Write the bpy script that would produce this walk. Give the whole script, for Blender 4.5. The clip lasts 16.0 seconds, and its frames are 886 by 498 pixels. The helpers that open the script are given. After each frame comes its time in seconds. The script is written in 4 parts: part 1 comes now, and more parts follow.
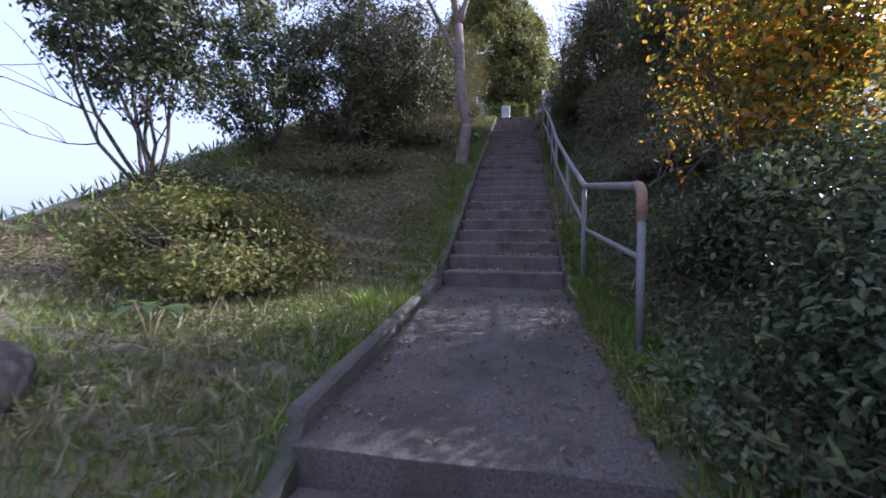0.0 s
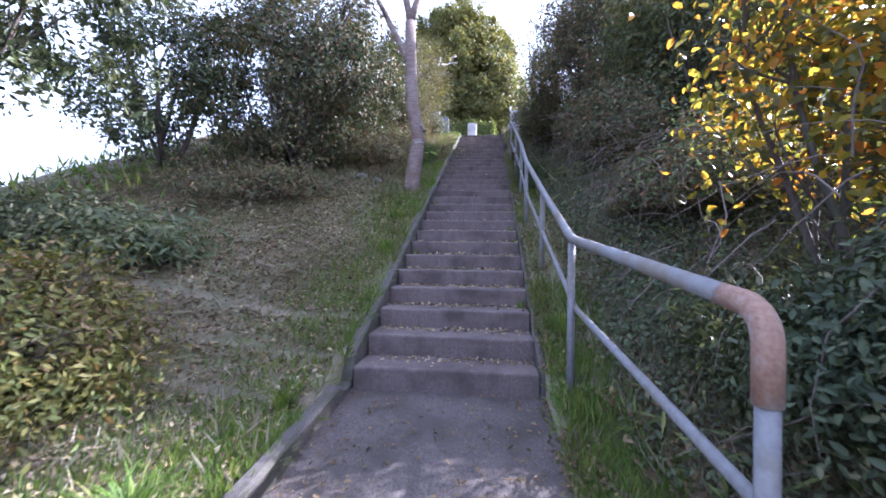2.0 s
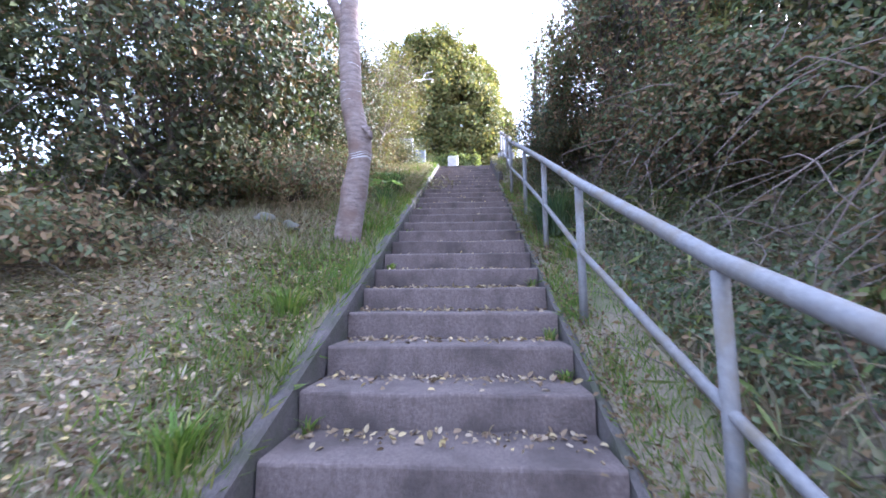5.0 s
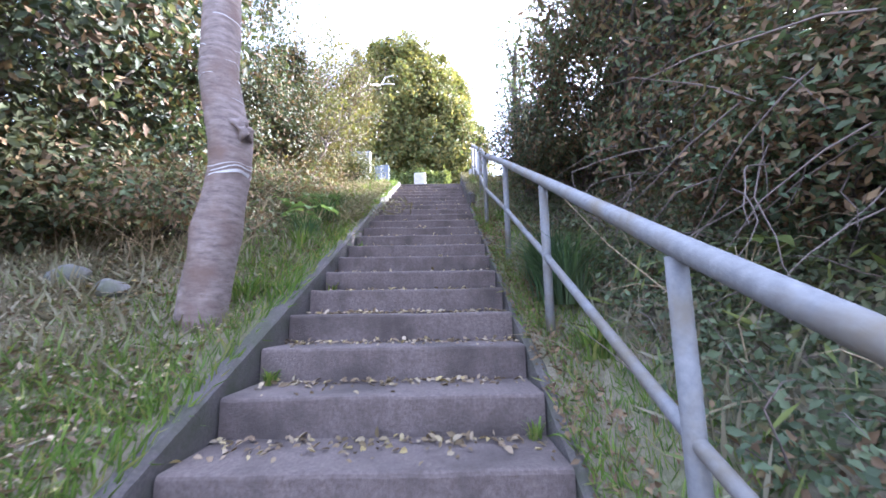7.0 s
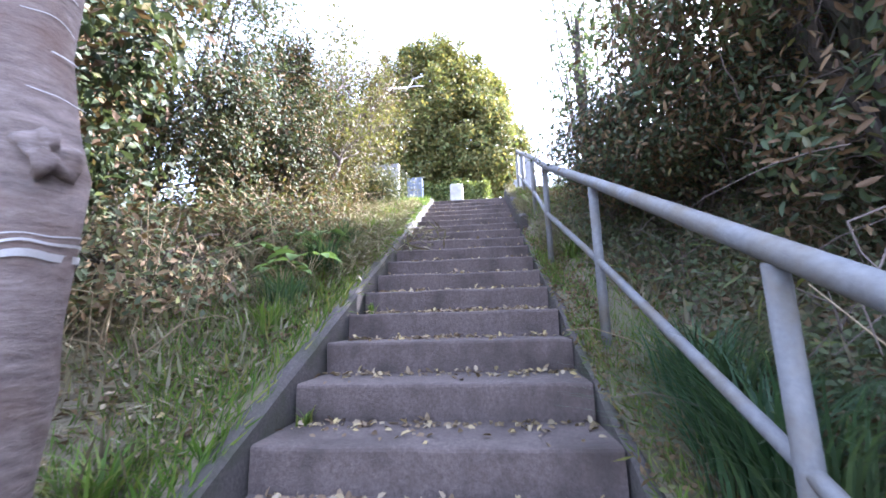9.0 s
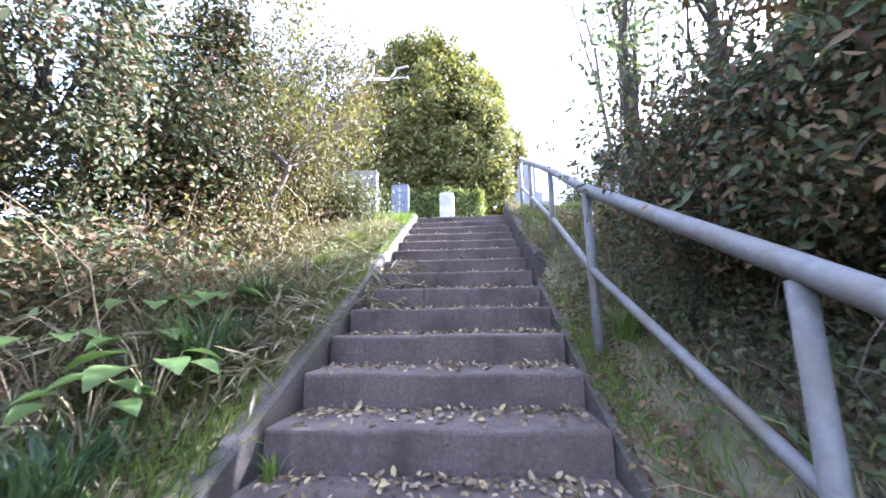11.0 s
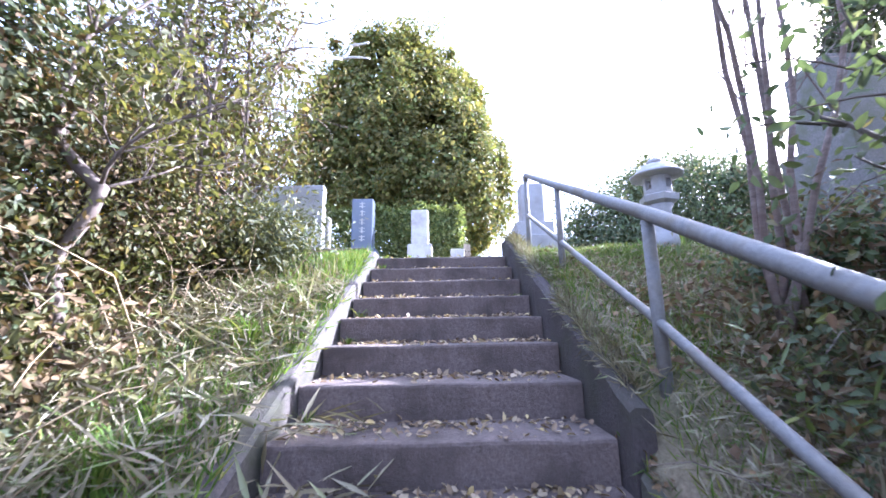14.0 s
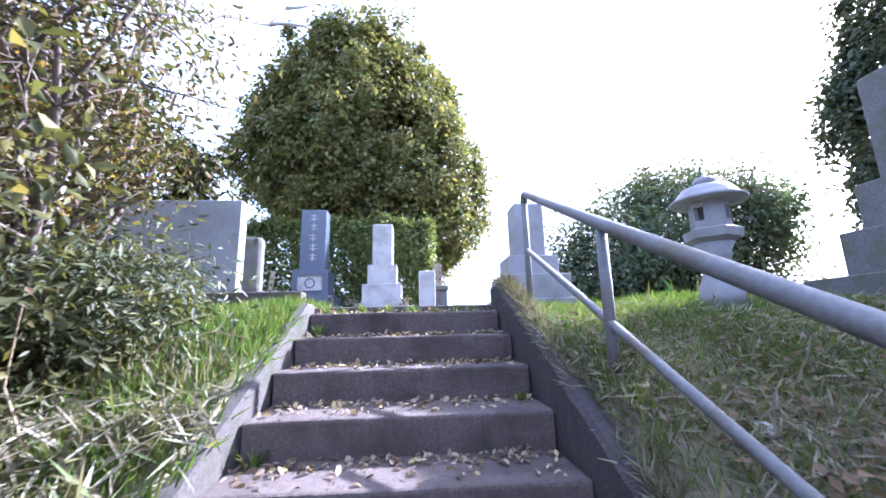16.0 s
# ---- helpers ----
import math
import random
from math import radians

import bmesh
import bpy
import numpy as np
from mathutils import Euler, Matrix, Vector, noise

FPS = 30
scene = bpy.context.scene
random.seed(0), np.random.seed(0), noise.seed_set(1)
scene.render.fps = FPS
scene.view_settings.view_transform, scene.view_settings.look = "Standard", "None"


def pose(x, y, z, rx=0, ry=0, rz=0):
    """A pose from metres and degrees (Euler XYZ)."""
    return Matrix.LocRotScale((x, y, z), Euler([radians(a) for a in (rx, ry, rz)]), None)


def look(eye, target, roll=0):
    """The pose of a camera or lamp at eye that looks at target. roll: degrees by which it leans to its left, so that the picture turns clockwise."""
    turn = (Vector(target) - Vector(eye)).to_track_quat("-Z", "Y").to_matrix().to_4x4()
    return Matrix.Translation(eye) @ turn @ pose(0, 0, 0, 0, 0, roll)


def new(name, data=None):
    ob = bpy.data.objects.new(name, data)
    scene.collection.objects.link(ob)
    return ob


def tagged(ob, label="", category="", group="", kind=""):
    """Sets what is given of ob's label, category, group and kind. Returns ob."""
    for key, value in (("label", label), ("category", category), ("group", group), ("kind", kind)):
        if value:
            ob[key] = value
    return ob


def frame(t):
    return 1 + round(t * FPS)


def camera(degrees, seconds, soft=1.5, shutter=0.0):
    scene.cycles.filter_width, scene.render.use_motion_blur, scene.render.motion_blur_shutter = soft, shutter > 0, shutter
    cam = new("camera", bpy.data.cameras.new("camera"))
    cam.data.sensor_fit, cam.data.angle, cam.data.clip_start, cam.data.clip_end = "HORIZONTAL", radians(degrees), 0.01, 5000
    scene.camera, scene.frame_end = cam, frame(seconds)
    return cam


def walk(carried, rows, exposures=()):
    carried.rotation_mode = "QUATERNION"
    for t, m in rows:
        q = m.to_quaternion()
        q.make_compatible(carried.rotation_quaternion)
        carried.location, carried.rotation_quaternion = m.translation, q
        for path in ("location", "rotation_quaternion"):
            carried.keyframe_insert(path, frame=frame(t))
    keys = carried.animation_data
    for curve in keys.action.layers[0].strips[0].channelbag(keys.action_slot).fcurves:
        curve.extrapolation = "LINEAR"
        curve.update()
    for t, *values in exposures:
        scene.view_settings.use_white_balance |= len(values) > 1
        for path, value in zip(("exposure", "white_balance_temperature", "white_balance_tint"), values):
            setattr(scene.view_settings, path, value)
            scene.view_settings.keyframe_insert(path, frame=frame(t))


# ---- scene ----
cam = camera(95.8, 16.0, soft=1.65, shutter=0.25)
PATH = [
    (0, (0.193, -4.34, 0.584), (-0.18, -2.377, 0.522), 0.3),
    (0.5, (0.273, -3.864, 0.728), (-0.04, -1.89, 0.668), 0.4),
    (1, (0.284, -3.47, 0.806), (-0.054, -1.499, 0.789), 0.5),
    (1.5, (0.311, -3.032, 0.921), (-0.001, -1.056, 0.923), 0.6),
    (2, (0.318, -2.583, 1.038), (0.09, -0.596, 1.059), 0.8),
    (2.5, (0.27, -2.091, 1.176), (0.058, -0.104, 1.239), 0.8),
    (3, (0.295, -1.603, 1.314), (0.12, 0.387, 1.411), 0.5),
    (3.5, (0.259, -1.116, 1.367), (0.082, 0.868, 1.544), 0.1),
    (3.7, (0.251, -0.916, 1.367), (0.095, 1.069, 1.56), 0.2),
    (5.8, (0.089, 1.455, 1.887), (-0.032, 3.436, 2.138), -0.6),
    (6, (0.104, 1.585, 1.933), (0.039, 3.567, 2.195), -0.6),
    (6.5, (0.192, 1.951, 2.092), (0.172, 3.93, 2.381), -0.7),
    (7, (0.271, 2.302, 2.222), (0.269, 4.279, 2.527), -0.9),
    (7.5, (0.328, 2.659, 2.37), (0.297, 4.635, 2.679), -0.9),
    (8, (0.298, 3.007, 2.525), (0.177, 4.978, 2.841), -1.1),
    (8.5, (0.309, 3.332, 2.689), (0.14, 5.298, 3.015), -1.3),
    (9, (0.229, 3.644, 2.845), (0.031, 5.605, 3.186), -1.6),
    (9.2, (0.231, 3.76, 2.898), (0.066, 5.724, 3.24), -1.8),
    (11.3, (0.173, 5.227, 3.573), (0.023, 7.189, 3.929), -0.9),
    (11.5, (0.169, 5.372, 3.629), (0.025, 7.335, 3.987), -1.1),
    (12, (0.14, 5.688, 3.78), (-0.013, 7.649, 4.141), -1.2),
    (12.5, (0.088, 5.998, 3.929), (-0.004, 7.963, 4.291), -1.3),
    (13, (0.077, 6.293, 4.086), (0.014, 8.258, 4.453), -1.3),
    (13.5, (0.015, 6.552, 4.24), (-0.025, 8.515, 4.62), -1.0),
    (14, (0.029, 6.862, 4.346), (0.024, 8.825, 4.733), -1.0),
    (14.5, (-0.01, 7.175, 4.514), (-0.017, 9.137, 4.9), -0.9),
    (15, (0.025, 7.447, 4.676), (0.128, 9.407, 5.059), -1.2),
    (15.5, (0.067, 7.769, 4.809), (0.154, 9.728, 5.2), -1.3),
    (16, (0.047, 8.109, 4.954), (0.202, 10.062, 5.356), -1.4),
]
walk(cam, [(t, look(eye, target, roll)) for t, eye, target, roll in PATH],
     exposures=((0.0, 1.25, 5300, 27), (0.5, 1.8, 5300, 27), (1.5, 2.33, 5250, 27), (3.5, 2.88, 5150, 25), (7.0, 3.35, 5350, 22), (9.0, 3.32, 5350, 21), (12.5, 3.3, 5200, 22), (14.5, 2.88, 5050, 24), (16.0, 2.5, 4980, 24)))

# ---------------------------------------------------------------- light
SUN_AZ, SUN_EL = 58.0, 32.0
world = bpy.data.worlds.new("sky")
scene.world = world
world.use_nodes = True
wn = world.node_tree
sky = wn.nodes.new("ShaderNodeTexSky")
sky.sky_type = "NISHITA"
sky.sun_disc = False
sky.sun_elevation, sky.sun_rotation = radians(SUN_EL), radians(SUN_AZ)
sky.dust_density, sky.air_density, sky.ozone_density = 6.5, 1.1, 1.0
haze = wn.nodes.new("ShaderNodeMix")
haze.data_type = "RGBA"
haze.inputs[0].default_value = 0.7
haze.inputs[7].default_value = (3.0, 3.3, 3.75, 1)
wn.links.new(sky.outputs[0], haze.inputs[6])
wn.links.new(haze.outputs[2], wn.nodes["Background"].inputs[0])
wn.nodes["Background"].inputs[1].default_value = 0.15
sun = new("sun", bpy.data.lights.new("sun", "SUN"))
sun.data.energy, sun.data.angle, sun.data.color = 5.0, radians(0.6), (1.0, 0.93, 0.82)
sun_way = Vector((math.sin(radians(SUN_AZ)) * math.cos(radians(SUN_EL)), math.cos(radians(SUN_AZ)) * math.cos(radians(SUN_EL)), math.sin(radians(SUN_EL))))
sun.matrix_world = look(sun_way * 60, (0, 0, 0))

# ---------------------------------------------------------------- materials
RNG = np.random.default_rng(7)


def material(name, rough=0.8, metal=0.0):
    m = bpy.data.materials.new(name)
    m.use_nodes = True
    b = m.node_tree.nodes["Principled BSDF"]
    b.inputs["Roughness"].default_value = rough
    b.inputs["Metallic"].default_value = metal
    return m, m.node_tree, b


def ramp(nt, fac, stops):
    r = nt.nodes.new("ShaderNodeValToRGB")
    while len(r.color_ramp.elements) < len(stops):
        r.color_ramp.elements.new(0.5)
    for e, (p, c) in zip(r.color_ramp.elements, stops):
        e.position, e.color = p, (*c, 1)
    nt.links.new(fac, r.inputs[0])
    return r.outputs[0]


def noise_node(nt, scale, detail=6.0, rough=0.6, stretch=None, coord="Object"):
    tc = nt.nodes.new("ShaderNodeTexCoord")
    n = nt.nodes.new("ShaderNodeTexNoise")
    n.inputs["Scale"].default_value, n.inputs["Detail"].default_value, n.inputs["Roughness"].default_value = scale, detail, rough
    if stretch:
        mp = nt.nodes.new("ShaderNodeMapping")
        mp.inputs["Scale"].default_value = stretch
        nt.links.new(tc.outputs[coord], mp.inputs[0])
        nt.links.new(mp.outputs[0], n.inputs["Vector"])
    else:
        nt.links.new(tc.outputs[coord], n.inputs["Vector"])
    return n.outputs["Fac"]


def mix(nt, fac, a, b, mode="MIX"):
    m = nt.nodes.new("ShaderNodeMix")
    m.data_type, m.blend_type = "RGBA", mode
    if isinstance(fac, float):
        m.inputs[0].default_value = fac
    else:
        nt.links.new(fac, m.inputs[0])
    for i, v in ((6, a), (7, b)):
        if isinstance(v, tuple):
            m.inputs[i].default_value = (*v, 1)
        else:
            nt.links.new(v, m.inputs[i])
    return m.outputs[2]


def bump(nt, b, fac, strength, dist=0.01):
    n = nt.nodes.new("ShaderNodeBump")
    n.inputs["Strength"].default_value, n.inputs["Distance"].default_value = strength, dist
    nt.links.new(fac, n.inputs["Height"])
    nt.links.new(n.outputs[0], b.inputs["Normal"])


def two_scale(name, dark, light, stain, big=2.0, fine=60.0, rough=0.85, bumpy=0.5, metal=0.0, stretch=None, spot=0.55):
    """Base colour varied by fine grain and by broad stains, with relief."""
    m, nt, b = material(name, rough, metal)
    f = noise_node(nt, fine, 8, 0.7, stretch)
    g = noise_node(nt, big, 5, 0.6)
    base = ramp(nt, f, [(0.3, dark), (0.7, light)])
    mask = ramp(nt, g, [(spot - 0.1, (0, 0, 0)), (spot + 0.12, (1, 1, 1))])
    nt.links.new(mix(nt, mask, base, stain), b.inputs["Base Color"])
    bump(nt, b, f, bumpy)
    return m


def leaf_material(name, stops, rough=0.45, trans=0.35):
    """Leaves that vary one by one; light shines through them."""
    m, nt, b = material(name, rough)
    geo = nt.nodes.new("ShaderNodeNewGeometry")
    c = ramp(nt, geo.outputs["Random Per Island"], stops)
    g = noise_node(nt, 0.8, 3, 0.5)
    c = mix(nt, ramp(nt, g, [(0.35, (0, 0, 0)), (0.75, (0.5, 0.5, 0.5))]), c, (0.10, 0.085, 0.03))
    nt.links.new(c, b.inputs["Base Color"])
    b.inputs["Specular IOR Level"].default_value = 0.25
    tr = nt.nodes.new("ShaderNodeBsdfTranslucent")
    nt.links.new(mix(nt, 1.0, c, (1.0, 1.0, 0.55), "MULTIPLY"), tr.inputs[0])
    sh = nt.nodes.new("ShaderNodeMixShader")
    sh.inputs[0].default_value = trans
    nt.links.new(b.outputs[0], sh.inputs[1])
    nt.links.new(tr.outputs[0], sh.inputs[2])
    nt.links.new(sh.outputs[0], nt.nodes["Material Output"].inputs[0])
    return m


M_CONC = two_scale("old_concrete", (0.076, 0.057, 0.053), (0.172, 0.136, 0.126), (0.06, 0.046, 0.041), 3.0, 60, 0.92, 0.9)


def streaks(m, dark):
    """Dark runs of dirt down upright faces, over a material's own colour."""
    nt = m.node_tree
    b = nt.nodes["Principled BSDF"]
    old = b.inputs["Base Color"].links[0].from_socket
    f = noise_node(nt, 9.0, 5, 0.65, (1.6, 1.6, 0.16))
    mask = ramp(nt, f, [(0.48, (0, 0, 0)), (0.72, (0.4, 0.4, 0.4))])
    nt.links.new(mix(nt, mask, old, dark), b.inputs["Base Color"])
    return m


streaks(M_CONC, (0.055, 0.043, 0.042))
M_WALL = streaks(two_scale("dark_wall_concrete", (0.036, 0.029, 0.031), (0.085, 0.07, 0.071), (0.05, 0.048, 0.035), 3.0, 50, 0.93, 1.0), (0.03, 0.026, 0.026))
M_KERB = two_scale("mossy_kerb_concrete", (0.045, 0.04, 0.039), (0.125, 0.107, 0.1), (0.05, 0.052, 0.032), 4.0, 70, 0.92, 0.8)
M_PAVE = two_scale("worn_landing_concrete", (0.028, 0.023, 0.022), (0.15, 0.125, 0.115), (0.05, 0.04, 0.033), 2.6, 70, 0.95, 1.0)
M_RAIL = two_scale("galvanised_rail", (0.12, 0.122, 0.13), (0.2, 0.2, 0.205), (0.13, 0.112, 0.085), 5.0, 38, 0.7, 0.35, 0.1, None, 0.56)
M_RUST = two_scale("rusty_rail", (0.16, 0.08, 0.05), (0.30, 0.2, 0.15), (0.33, 0.31, 0.30), 14.0, 60, 0.75, 0.4, 0.1, None, 0.6)
M_STONE = two_scale("grey_granite", (0.22, 0.22, 0.24), (0.36, 0.36, 0.38), (0.20, 0.19, 0.19), 3.0, 160, 0.6, 0.15)
M_STONE_B = two_scale("dark_blue_granite", (0.06, 0.075, 0.11), (0.12, 0.14, 0.19), (0.08, 0.095, 0.13), 3.0, 160, 0.3, 0.1)
M_STONE_L = two_scale("pale_granite", (0.34, 0.33, 0.33), (0.52, 0.50, 0.49), (0.28, 0.26, 0.25), 3.0, 150, 0.6, 0.2)
M_STONE_O = two_scale("old_weathered_stone", (0.085, 0.08, 0.08), (0.19, 0.18, 0.175), (0.10, 0.105, 0.07), 6.0, 60, 0.9, 0.7)
M_WOOD_W = two_scale("weathered_stake_wood", (0.22, 0.17, 0.12), (0.42, 0.35, 0.27), (0.2, 0.16, 0.12), 5.0, 30, 0.85, 0.4, 0.0, (6, 6, 0.6))
M_BARK = two_scale("cherry_bark", (0.085, 0.062, 0.055), (0.27, 0.215, 0.20), (0.13, 0.085, 0.068), 4.0, 14, 0.88, 1.0, 0.0, (0.7, 0.7, 2.4))
M_BARK_D = two_scale("dark_bark", (0.04, 0.03, 0.025), (0.11, 0.085, 0.07), (0.06, 0.06, 0.04), 4.0, 30, 0.9, 0.8, 0.0, (2, 2, 0.5))
M_TWIG = two_scale("grey_twigs", (0.085, 0.065, 0.055), (0.18, 0.145, 0.13), (0.12, 0.09, 0.075), 4.0, 30, 0.9, 0.3)
M_STEM = two_scale("dry_stems", (0.21, 0.155, 0.09), (0.38, 0.31, 0.2), (0.2, 0.15, 0.09), 5.0, 40, 0.9, 0.2)

L_GRASS = leaf_material("grass_blades", [(0, (0.056, 0.106, 0.021)), (0.4, (0.106, 0.196, 0.034)), (0.75, (0.168, 0.253, 0.048)), (1, (0.280, 0.265, 0.095))], 0.5, 0.4)
L_STRAW = leaf_material("dry_grass", [(0, (0.115, 0.096, 0.061)), (0.45, (0.213, 0.187, 0.129)), (0.8, (0.333, 0.310, 0.236)), (1, (0.141, 0.185, 0.061))], 0.75, 0.25)
L_LITTER = leaf_material("fallen_leaves", [(0.0, (0.12, 0.08, 0.055)), (0.4, (0.26, 0.185, 0.13)), (0.8, (0.44, 0.36, 0.27)), (1.0, (0.55, 0.43, 0.20))], 0.75, 0.2)
L_DARK = leaf_material("evergreen_leaves", [(0.0, (0.028, 0.040, 0.024)), (0.5, (0.052, 0.075, 0.042)), (0.85, (0.088, 0.115, 0.060)), (1.0, (0.15, 0.15, 0.085))], 0.5, 0.28)
L_IVY = leaf_material("bank_vines", [(0.0, (0.050, 0.073, 0.044)), (0.5, (0.098, 0.138, 0.080)), (0.85, (0.149, 0.194, 0.109)), (1.0, (0.240, 0.194, 0.126))], 0.55, 0.4)
L_OLIVE = leaf_material("olive_leaves", [(0, (0.051, 0.061, 0.024)), (0.5, (0.099, 0.106, 0.040)), (0.85, (0.155, 0.152, 0.055)), (1, (0.237, 0.192, 0.070))], 0.5, 0.45)
L_YELLOW = leaf_material("turning_leaves", [(0.0, (0.12, 0.14, 0.03)), (0.35, (0.30, 0.26, 0.04)), (0.7, (0.52, 0.32, 0.045)), (1.0, (0.52, 0.17, 0.035))], 0.45, 0.7)
L_BROWN = leaf_material("withered_leaves", [(0, (0.076, 0.046, 0.030)), (0.5, (0.152, 0.098, 0.061)), (0.85, (0.242, 0.162, 0.094)), (1, (0.110, 0.128, 0.043))], 0.7, 0.2)
L_HEDGE = leaf_material("hedge_leaves", [(0, (0.069, 0.101, 0.031)), (0.5, (0.141, 0.188, 0.059)), (1, (0.271, 0.296, 0.097))], 0.4, 0.35)
L_CROWN = leaf_material("round_tree_leaves", [(0.0, (0.085, 0.09, 0.034)), (0.5, (0.175, 0.17, 0.06)), (0.85, (0.26, 0.235, 0.085)), (1.0, (0.36, 0.28, 0.1))], 0.5, 0.45)
L_SHRUB = leaf_material("sunny_shrub_leaves", [(0.0, (0.07, 0.085, 0.02)), (0.5, (0.15, 0.155, 0.04)), (0.85, (0.24, 0.22, 0.06)), (1.0, (0.28, 0.16, 0.06))], 0.45, 0.35)
M_SOIL = two_scale("hillside_soil_and_thatch", (0.12, 0.098, 0.068), (0.29, 0.245, 0.175), (0.11, 0.115, 0.055), 1.3, 55, 0.95, 1.0)


# ---------------------------------------------------------------- mesh helpers
def obj(name, verts, faces, mat, parent=None, label="", smooth=False):
    me = bpy.data.meshes.new(name)
    me.from_pydata(verts, [], faces)
    me.materials.append(mat)
    if smooth:
        me.polygons.foreach_set("use_smooth", [True] * len(me.polygons))
    me.update()
    ob = new(name, me)
    if parent:
        ob.parent = parent
    if label:
        ob["label"] = label
    return ob


def part(name, bm, mat, parent=None, label="", smooth=False):
    me = bpy.data.meshes.new(name)
    bmesh.ops.recalc_face_normals(bm, faces=bm.faces[:])
    bm.to_mesh(me)
    bm.free()
    me.materials.append(mat)
    if smooth:
        me.polygons.foreach_set("use_smooth", [True] * len(me.polygons))
    ob = new(name, me)
    if parent:
        ob.parent = parent
    if label:
        ob["label"] = label
    return ob


def thing(name, label, category, group="", at=(0, 0, 0)):
    e = new(name)
    e.location = at
    return tagged(e, label, category, group)


def block(bm, x0, x1, y0, y1, z0, z1, bevel=0.0, seg=2, taper=0.0, wobble=0.0):
    """A bevelled box; taper narrows its top."""
    r = bmesh.ops.create_cube(bm, size=1.0)
    cx, cy = (x0 + x1) / 2, (y0 + y1) / 2
    for v in r["verts"]:
        k = 1 - taper if v.co.z > 0 else 1
        v.co = Vector((cx + v.co.x * (x1 - x0) * k, cy + v.co.y * (y1 - y0) * k, z0 + (v.co.z + 0.5) * (z1 - z0)))
        if wobble:
            v.co += Vector((random.uniform(-wobble, wobble), random.uniform(-wobble, wobble), random.uniform(-wobble, wobble)))
    if bevel:
        es = list({e for v in r["verts"] for e in v.link_edges})
        bmesh.ops.bevel(bm, geom=es, offset=bevel, segments=seg, affect="EDGES", profile=0.5)
    return bm


def spin(bm, profile, n=16, cx=0.0, cy=0.0, turn=0.0):
    """A turned shape from (radius, height) pairs."""
    rings = []
    for r, z in profile:
        rings.append([bm.verts.new((cx + r * math.cos(turn + 2 * math.pi * i / n), cy + r * math.sin(turn + 2 * math.pi * i / n), z)) for i in range(n)])
    for a, b in zip(rings, rings[1:]):
        for i in range(n):
            bm.faces.new((a[i], a[(i + 1) % n], b[(i + 1) % n], b[i]))
    bm.faces.new(rings[0][::-1])
    bm.faces.new(rings[-1])
    return bm


def tube(pts, radii, n=8, cap=True):
    """Vertices and faces of a bent tube that tapers along its points."""
    pts = [Vector(p) for p in pts]
    verts, faces = [], []
    side = None
    for i, p in enumerate(pts):
        d = (pts[min(i + 1, len(pts) - 1)] - pts[max(i - 1, 0)]).normalized()
        if side is None:
            side = d.orthogonal().normalized()
        side = (side - d * side.dot(d)).normalized()
        up = d.cross(side)
        for k in range(n):
            a = 2 * math.pi * k / n
            verts.append(p + (side * math.cos(a) + up * math.sin(a)) * radii[i])
    for i in range(len(pts) - 1):
        for k in range(n):
            a, b = i * n + k, i * n + (k + 1) % n
            faces.append((a, b, b + n, a + n))
    if cap:
        faces.append(tuple(range(n))[::-1])
        faces.append(tuple(range((len(pts) - 1) * n, len(pts) * n)))
    return verts, faces


class Bunch:
    """Many tubes gathered into one mesh."""

    def __init__(self):
        self.v, self.f = [], []

    def add(self, verts, faces):
        o = len(self.v)
        self.v += [tuple(p) for p in verts]
        self.f += [tuple(i + o for i in q) for q in faces]

    def make(self, name, mat, parent=None, label="", smooth=True):
        return obj(name, self.v, self.f, mat, parent, label, smooth)


